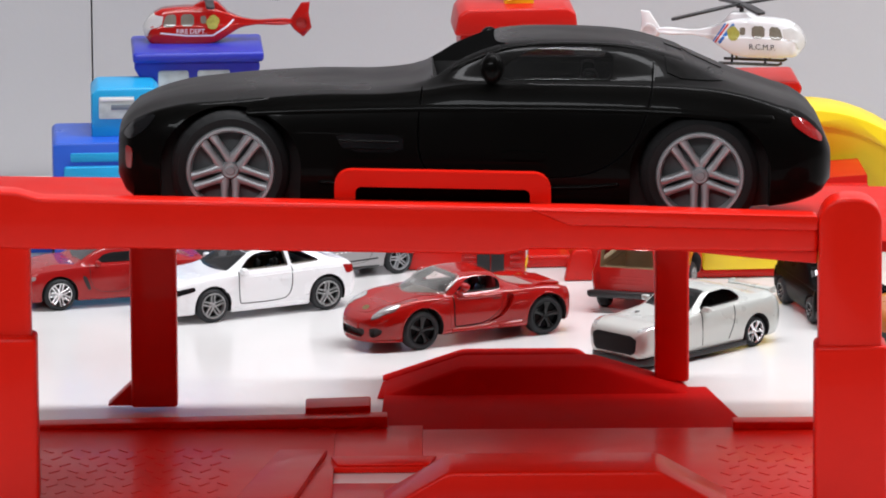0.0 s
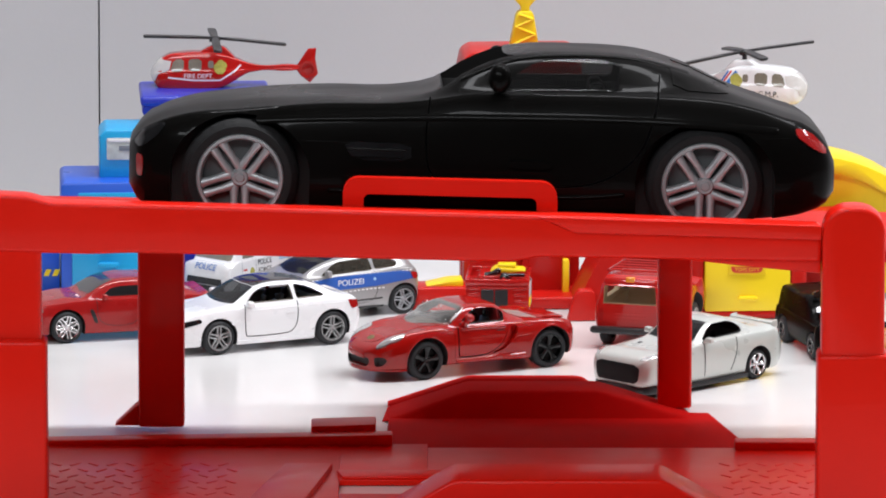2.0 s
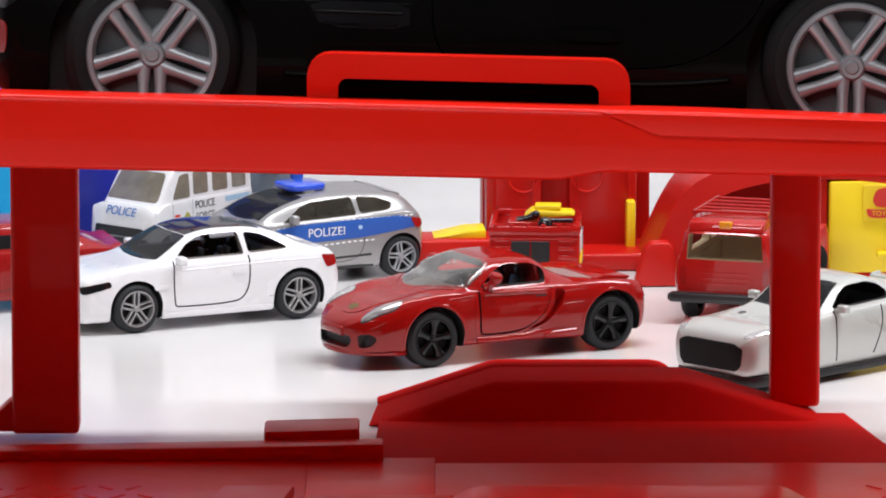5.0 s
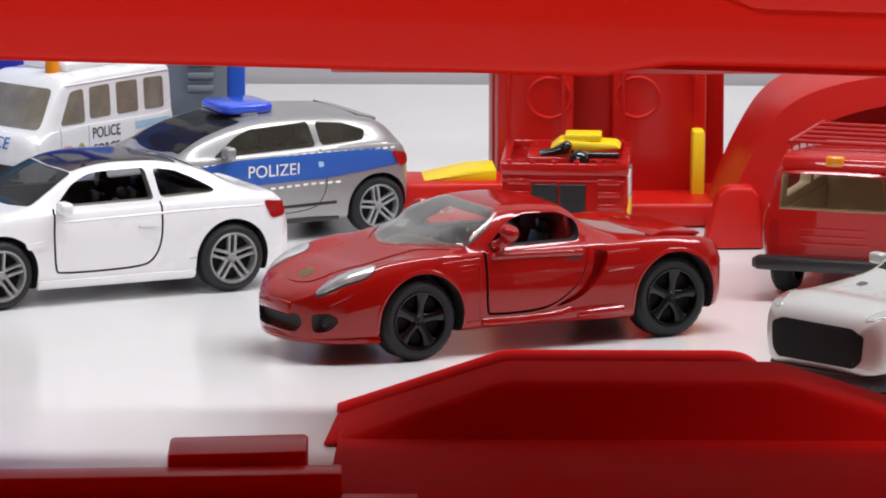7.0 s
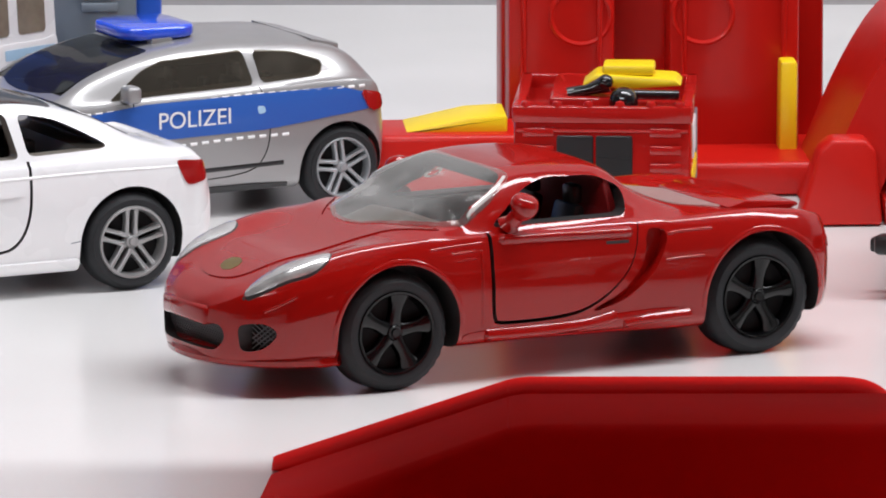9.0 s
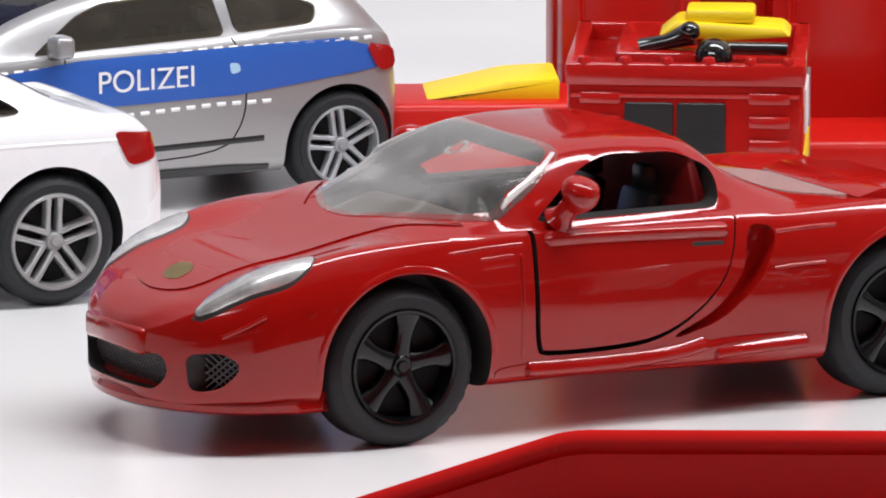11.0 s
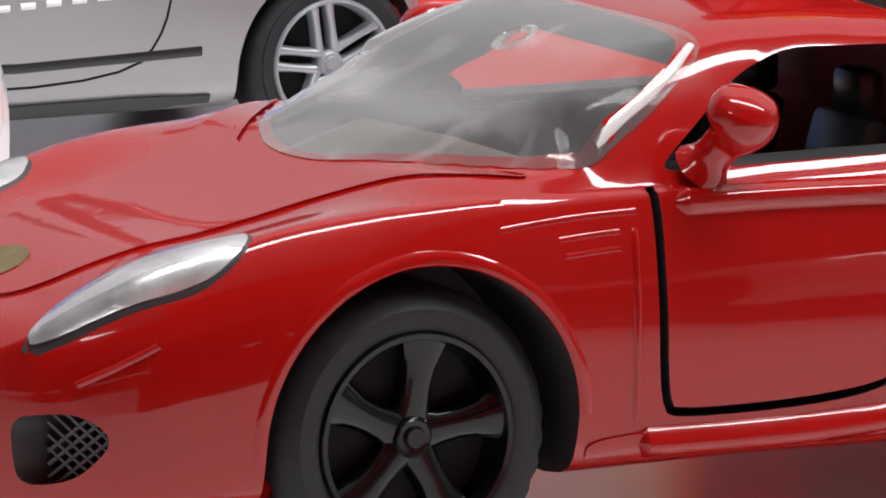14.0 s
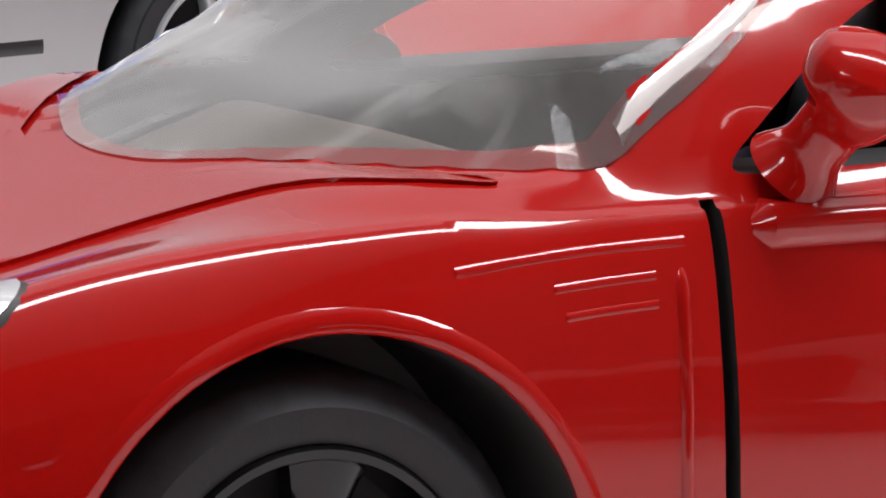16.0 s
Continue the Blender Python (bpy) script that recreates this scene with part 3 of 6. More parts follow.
def car_carrier():
    root = thing("car_carrier", pose(0, 0, 0), "glossy red plastic two-deck toy car carrier with posts and wheel arches", "toy carrier")
    red = M["carrier"]

    def piece(name, bm, material, ax, bx, ay, by, az, bz=0.0):
        for v in bm.verts:
            v.co = (ax * v.co.x + bx, ay * v.co.y + by, az * v.co.z + bz)
        return part(name, bm, material, root)

    front, back = (1.3694, -0.7, 1.0, -90.0, 1.379, 0.6), (1.1767, -1.2, 1.0, 13.2, 1.17, 0.3)
    low, hump = (1.2291, 4.1, 1.68, 29.4, 1.2), (1.0203, 3.9, 1.0, -16.8, 1.107)
    bm = bmesh.new()
    for v in box(bm, -205, 166, -271, -106, -4.0, 0.0, 0.6):
        v.co.z += 96.0 - 0.0875 * (v.co.y + 213) - 0.0192 * (v.co.x - 9.4)
    part("upper_deck", bm, M["deck"], root)
    # unseen plate added behind the deck to keep lamp light off the wheel arch
    bm = bmesh.new()
    prism(bm, [(-112, 76.0), (-112, 73.0), (-50, 61.5), (-50, 64.0)], -22, 104, "x", 0.5)
    part("shade_plate", bm, M["deck"], root)
    bm = bmesh.new()
    o = [(-150, 84.6), (-106, 83.6), (-100, 82.0), (40, 81.9), (97, 81.2), (97, 71.8), (60, 71.4), (25, 71.2), (17, 69.6), (-80, 69.4), (-90, 68.8), (-150, 68.8)]
    lean(prism(bm, o, -190, -180.4, "y", 1.3, 3), -0.026)
    piece("side_rail", bm, red, *front)
    bm = bmesh.new()
    lean(prism(bm, [(24, 81.8), (97, 81.4), (97, 77.6), (34, 77.8)], -191.6, -189.6, "y", 0.7, 2), -0.026)
    piece("rail_rib", bm, red, *front)
    bm = bmesh.new()
    lean(prism(bm, [(40, 72.0), (97, 72.6), (97, 66.0), (80, 67.6)], -188, -182, "y", 0.8, 2), -0.0)
    piece("rail_gusset", bm, red, *front)
    # the carrying loop
    bm = bmesh.new()
    out, inn = rounded(-25.5, 29.5, 76, 89.4, 4.2), rounded(-20.2, 24.2, 70, 85.2, 1.6)
    k = len(out)
    f = [[bm.verts.new((x, y, z - 0.026 * x)) for x, z in o] for o, y in ((out, -181.2), (inn, -181.2), (out, -177.0), (inn, -177.0))]
    for i in range(k):
        j = (i + 1) % k
        for a, b in ((f[0], f[1]), (f[1], f[3]), (f[3], f[2]), (f[2], f[0])):
            bm.faces.new((a[i], a[j], b[j], b[i]))
    bmesh.ops.bevel(bm, geom=[e for e in bm.edges if e.calc_face_angle(0) > 1.0], offset=0.6, segments=2, affect="EDGES")
    piece("loop_handle", bm, red, *front)
    # posts
    bm = bmesh.new()
    prism(bm, rounded(97.2, 113.2, 30, 83.6, 6.5), -193, -179, "y", 1.2, 3)
    piece("post", bm, red, *front)
    bm = bmesh.new()
    box(bm, 96.2, 114.6, -194.4, -177.6, 0.3, 45.7, 1.3, 3)
    piece("post_foot", bm, red, *front)
    bm = bmesh.new()
    prism(bm, rounded(-124, -102.8, 30, 77.5, 5), -189, -178, "y", 1.2, 3)
    piece("post", bm, red, *front)
    bm = bmesh.new()
    box(bm, -124, -101.4, -192.6, -177.6, 0.3, 49, 1.3, 3)
    piece("post_foot", bm, red, *front)
    for x0, x1, y0, top in ((-95.3, -80.8, -118, 70.5), (70.0, 80.8, -82, 64.5)):
        bm = bmesh.new()
        box(bm, x0, x1, y0, y0 + 12, 1.3, top, 1.0, 3)
        piece("post", bm, red, *back)
    bm = bmesh.new()
    lean(box(bm, -150, 122, -122, -104, 61.2, 70.3, 1.6, 3), -0.028)
    piece("cross_beam", bm, red, *back)
    bm = bmesh.new()
    prism(bm, [(-103, 1.5), (-94, 10), (-94, 1.5)], -116, -108, "y", 0.5, 2)
    piece("gusset", bm, red, *back)
    # lower deck: a plate with an opening, raised edges and wheel arches
    for b in ((-150, -34, -190, -100), (-34, -8, -190, -153), (-34, -8, -139, -100), (-8, 130, -190, -104)):
        bm = bmesh.new()
        box(bm, b[0], b[1], b[2], b[3], 0.2, 2.0, 0.25)
        piece("deck_panel", bm, red, *low)
    bm = bmesh.new()
    prism(bm, [(-21, -105), (-19.5, -62), (78, -62), (90, -105)], 0.2, 1.3, "z", 0.3)
    piece("arch_apron", bm, M["shaded_red"], *low)
    bm = bmesh.new()
    for x0, x1 in ((-140, -58), (80, 128)):
        for i in range(int((x1 - x0) / 5.5)):
            for j in range(9):
                cx, cy = x0 + 5.5 * i + (2.7 if j % 2 else 0), -172 + 6.2 * j
                if -149 < cx < 129:
                    box(bm, -1.9, 1.9, -0.45, 0.45, 1.9, 2.18, 0.1, 1, Matrix.Translation((cx, cy, 0)) @ Matrix.Rotation(radians(45 if (i + j) % 2 else -45), 4, "Z"))
    tread = piece("tread_pattern", bm, red, *low)
    tread["kind"] = "stuff"
    for o, y0, y1, bev in (
        ([(-25, 0.3), (3.0, 8.9), (5.5, 9.6), (46, 9.6), (49, 8.9), (59, 0.3)], -40.6, -30, 1.4),
        ([(-25, 0.3), (3.0, 8.9), (5.5, 9.6), (53, 9.6), (56, 8.9), (86, 0.3)], -62, -41, 1.4),
        ([(-20, 1.6), (-1.7, 12.7), (0.3, 13.3), (58.5, 13.3), (60.5, 12.7), (80, 1.6)], -178, -160, 1.0),
    ):
        bm = bmesh.new()
        prism(bm, o, y0, y1, "y", bev, 3)
        if y0 == -62:
            for v in bm.verts:
                if v.co.y < -50:
                    low_part = 1 - min(1.0, max(0.0, v.co.z / 9.6))
                    v.co.y -= 9 * low_part
                    v.co.x += (6 if v.co.x > 30 else -2) * low_part
        # rear arches get the red with painted shade, the front one plain red
        piece("wheel_arch", bm, M["shaded_red"] if y0 > -100 else red, *(hump if y0 > -100 else low))
    bm = bmesh.new()
    for v in box(bm, -43, -23.5, -96.8, -87.5, 0.2, 7.0, 0.6, 2):
        v.co.z += 0.03 * (v.co.x + 33) * (v.co.z > 4)
    piece("edge_block", bm, red, *low)
    for x0, x1, y1, z0, z1 in ((-150, -18.5, -97.2, 3.2, 5.5), (84, 130, -102, 4.6, 4.6)):
        bm = bmesh.new()
        prism(bm, [(x0, 1.8), (x0, z0), (x1, z1), (x1, 1.8)], y1 - 5, y1, "y", 0.5, 2)
        piece("edge_kerb", bm, red, *low)
    for o, top in (([(-66, -188), (-48, -188), (-36, -128), (-50, -128)], 4.2), ([(-33, -138.4), (-6, -138.4), (-4, -131), (-35, -131)], 3.0)):
        bm = bmesh.new()
        prism(bm, o, 1.9, top, "z", 0.5, 2)
        piece("floor_rib", bm, red, *low)
    return root


car_carrier()

# ---------------------------------------------------------------- black coupe on the upper deck
SLS = [(95, 14, 22, 27, 19, 28.5, 10), (92.5, 9.5, 30, 31, 26, 32.5, 16), (87, 8, 35, 35, 30, 36.5, 18), (79, 7.2, 38, 38, 33, 39.5, 20), (64, 7, 40, 40, 35, 42, 22),
       (42, 7, 40, 42.3, 35.5, 43.6, 24), (20, 7, 39.5, 43, 35.5, 44.0, 26), (11, 7, 39.5, 44.2, 35, 46.2, 28), (3, 7, 39.5, 45.8, 35, 52.2, 27), (-7, 7, 39.5, 46.4, 34.6, 57.2, 25.5),
       (-15, 7, 39.5, 46.6, 34.4, 58.6, 25), (-30, 7, 39.6, 46.8, 34.4, 58.8, 24.6), (-47, 7, 40, 46.6, 34.5, 57.2, 24), (-58, 7, 40.5, 46.2, 35, 53.4, 23.5), (-71, 7, 40.5, 44.8, 35, 47, 23),
       (-85, 8, 39.5, 40.5, 34, 41.5, 23), (-93, 10, 37, 37, 31, 38, 21), (-98, 13, 33, 31, 28, 32, 18), (-100, 16, 28, 26, 24, 26.5, 14)]
sls_root, sls_tree = model_car(
    "model_car", "matt black die-cast coupe with silver spoked wheels on the carrier", "toy car",
    Matrix.Translation((0.0094, -0.2130, 0.0965)) @ Matrix.Rotation(radians(-5), 4, "X") @ pose(0, 0, 0, 0, 0, 180.2) @ pose(0, 0, 0, 0, -1.1, 0) @ Matrix.Scale(1.28, 4), SLS, M["matt_black"], ((64, 16.0), (-64, 16.0)), 19.2,
    dict(r=16.3, width=13, rim=12.1, spokes=5, rim_mat=M["silver"], twin=True, lip=0.5, s=2.2, turn=radians(-90), tyre_mat=M["black_rubber"], well_mat=M["mesh_grey"], broad=1.15), 39.8,
    cabin=([(9, 47), (16, 62), (-8, 57.4), (-20, 57.2), (-44, 55.6), (-56, 49.5), (-40, 16), (2, 16)], 30, 45.5, 23, 58.4),
    side_windows=(fillet([(-5.5, 47.2), (-16, 55.0), (-21, 56.2), (-36, 56.2), (-40, 54.6), (-39.4, 47.4)], 1.6),),
    grooves=(([(12, 44.5), (13.2, 34), (12.6, 22), (9, 17.5), (-20, 16.8), (-35, 18), (-46, 27), (-50, 40), (-51, 49), (-51.4, 56.2)], 0.45),),
    skins=(
        ("tail_lamp", "both", soften([(-88.5, 37.0), (-92.5, 35.8), (-97.2, 30.6), (-97.0, 28.6), (-93.0, 31.0), (-89.0, 34.4)], 1), M["red_glass"], dict(skin=dict(lift=0.35, rings=4), label="red tail lamp")),
        ("head_lamp", "both", soften([(84, 35.2), (90, 33.4), (93.6, 28.2), (91.5, 26.5), (86.5, 31)]), M["gloss_black"], dict(skin=dict(lift=0.3, rings=4), label="dark glassy head lamp")),
        ("bumper_vent", "both", soften([(92.8, 25), (90.8, 24), (91, 17.5), (92.6, 18)]), M["red_glass"], dict(skin=dict(lift=0.2, rings=3))),
        ("side_vent", "both", soften([(36, 30.5), (17, 30.0), (17, 24.5), (33, 24.8)], 1), M["gloss_black"], dict(skin=dict(lift=0.12, rings=3))),
        ("door_handle", "both", soften([(-10, 25.4), (-21.5, 25.2), (-21.5, 22.6), (-10, 22.8)], 1), M["matt_black"], dict(skin=dict(lift=0.7, rings=3))),
        ("side_window", "both", fillet([(-5.0, 46.9), (-16, 55.3), (-21, 56.5), (-36, 56.5), (-40.4, 54.6), (-39.8, 47.1)], 1.6), M["dark_pane"], dict(skin=dict(lift=0.16, rings=12, step=1.0), label="smoked side window")),
        ("rear_side_window", "both", soften([(-55, 48.0), (-54, 55.4), (-60, 52.4), (-74, 46.4)], 1), M["matt_black"], dict(skin=dict(lift=0.25, rings=4))),
    ),
    strips=(("shoulder_crease", "both", [(60, 36.6), (40, 37.6), (10, 38.4), (-30, 38.8), (-60, 38.2), (-84, 36.0)], 2.6, M["matt_black"], 0.22),
            ("sill_crease", "both", [(40, 15.0), (10, 13.6), (-30, 13.8), (-42, 15.2)], 1.6, M["matt_black"], 0.6),
            ("roof_gutter", "both", [(4, 49.6), (-8, 55.4), (-18, 57.5), (-36, 57.6), (-48, 56.4), (-60, 52.4)], 1.0, M["matt_black"], 0.5),
            ("vent_trim", "both", [(36, 30.2), (17, 29.8)], 0.5, M["matt_black"]), ("vent_trim", "both", [(33, 25.6), (19, 25.4)], 0.7, M["matt_black"], 0.4), ("vent_trim", "both", [(35, 28.2), (18, 27.8)], 0.9, M["matt_black"], 0.5),
            ("body_crease", "both", [(46, 30.4), (37, 30.4)], 0.5, M["matt_black"]), ("lamp_trim", "both", [(-88.0, 39.2), (-90, 36), (-91.5, 30)], 0.8, M["matt_black"]),
            ("bumper_seam", "both", [(-79.5, 33.4), (-87.5, 33.8)], 0.6, M["matt_black"])),
    arch_up=3.2, group="")
for sg in (1, -1):
    bm2 = bmesh.new()
    ball(bm2, (-7.0, sg * 37.6, 51.0), 4.6, (0.68, 0.7, 1.05))
    tube(bm2, [(-6.6, sg * 33, 47), (-7, sg * 36.6, 49)], 1.2)
    part("wing_mirror", bm2, M["matt_black"], sls_root)


def seats(root, xs, y, z, k=1.0, mat=None):
    for x in xs:
        for sg in (1, -1):
            bm = bmesh.new()
            box(bm, x - 2.6 * k, x + 2.6 * k, sg * y - 3.0 * k, sg * y + 3.0 * k, z, z + 2.4 * k, 0.8 * k)
            prism(bm, [(x - 2.4 * k, z + 1), (x - 4.4 * k, z + 9.5 * k), (x - 3.0 * k, z + 10 * k), (x - 0.6 * k, z + 2)], sg * y - 2.7 * k, sg * y + 2.7 * k, "y", 0.5 * k)
            box(bm, x - 4.7 * k, x - 3.2 * k, sg * y - 1.4 * k, sg * y + 1.4 * k, z + 9.6 * k, z + 12.0 * k, 0.5 * k)
            part("seat", bm, mat or M["black_plastic"], root, "black bucket seat")


seats(sls_root, (-24,), 13, 17, 2.6)
# the body sits low over round wheels
sls_root.scale = (1.28, 1.28, 1.28 * 0.875)
for c in sls_root.children:
    if c.name.startswith("wheel"):
        c.scale, c.location.z = (1, 1, 1 / 0.875), 16.0 * MM / 0.875

# ---------------------------------------------------------------- dark red sports car in the middle
POR = [(47.5, 5.8, 2.8, 10.4, 2.5, 11.2, 1.4), (47.1, 5.0, 5.6, 11.2, 5.0, 11.9, 2.8), (46.1, 4.5, 8.4, 12.1, 7.6, 12.8, 4.6), (44.5, 4.2, 11.0, 13.2, 9.6, 13.8, 6.0), (42.2, 4.2, 13.2, 14.5, 11.2, 14.7, 7.0),
       (39.5, 4.2, 14.9, 16.0, 12.4, 15.8, 7.8), (36, 4.3, 16.1, 17.3, 13.4, 16.8, 8.4), (33, 4.4, 16.8, 18.3, 14.0, 17.3, 8.8), (27, 4.6, 17.4, 19.3, 14.9, 19.0, 9.8), (23.5, 4.5, 17.4, 19.5, 15.2, 20.2, 11.0), (20.5, 4.5, 17.3, 19.6, 15.3, 21.5, 11.6),
       (16, 4.5, 17.1, 19.3, 15.5, 22.8, 12.6), (11, 4.5, 17.0, 19.3, 15.6, 25.1, 12), (6, 4.5, 17.0, 19.4, 15.4, 26.6, 10.9),
       (2, 4.4, 17, 19.5, 15.2, 27.0, 10.6), (-4, 4.3, 17, 19.5, 15.2, 26.8, 10.5), (-9, 4.2, 17, 19.4, 15.2, 25.8, 10.5), (-12.5, 4.1, 17.1, 19.3, 15.2, 23.0, 10.6), (-18, 4.0, 17.4, 19.2, 15.2, 20.4, 10.6),
       (-26, 4, 17.7, 19.4, 15.2, 18.8, 10.0), (-33, 4.1, 17.6, 19.0, 15.2, 18.0, 10.0), (-37.4, 4.4, 16.9, 18.2, 14.6, 17.6, 10.0), (-40.2, 5, 15.0, 16.8, 13.0, 16.8, 9.6), (-42.0, 6.5, 12, 14, 10.4, 14.4, 8)]
LAMP = [(44.2, 10.6), (42.4, 9.8), (39.8, 9.3), (36.6, 9.0), (34.2, 9.8), (32.8, 12.4), (33.4, 14.5), (35.5, 14.9), (37.8, 14.4), (40.4, 13.2), (42.6, 11.9)]
POR_RED = M["maroon"]


def mirrored(half):
    """An outline of (x, y) closed by its mirror image across the car's middle."""
    return half + [(x, -y) for x, y in half[::-1] if abs(y) > 0.01]


COWL = ((0, 24.4), (3.0, 24.1), (6.8, 22.6), (10.6, 19.8), (13.2, 16.8), (14.5, 14.1), (15.2, 10.0), (30, -40))


def low_cowl(bm):
    """The body stays low outside the foot of the windscreen and rises steeply inside it."""
    ys, xs = [c[0] for c in COWL], [c[1] for c in COWL]
    for v in bm.verts:
        x, y = v.co.x, abs(v.co.y)
        if v.co.z < 19.0 or not 9.0 < x < 30.0:
            continue
        foot = float(np.interp(y, ys, xs))
        slope = (float(np.interp(y + 0.4, ys, xs)) - float(np.interp(y - 0.4, ys, xs))) / 0.8
        d = (foot - x) / math.sqrt(1 + slope * slope)
        top = 20.35 + max(0.0, d) * (0.75 + 0.8 * max(0.0, 14.1 - x))
        v.co.z = -math.log(math.exp(-4 * (v.co.z - 20)) + math.exp(-4 * (top - 20))) / 4 + 20


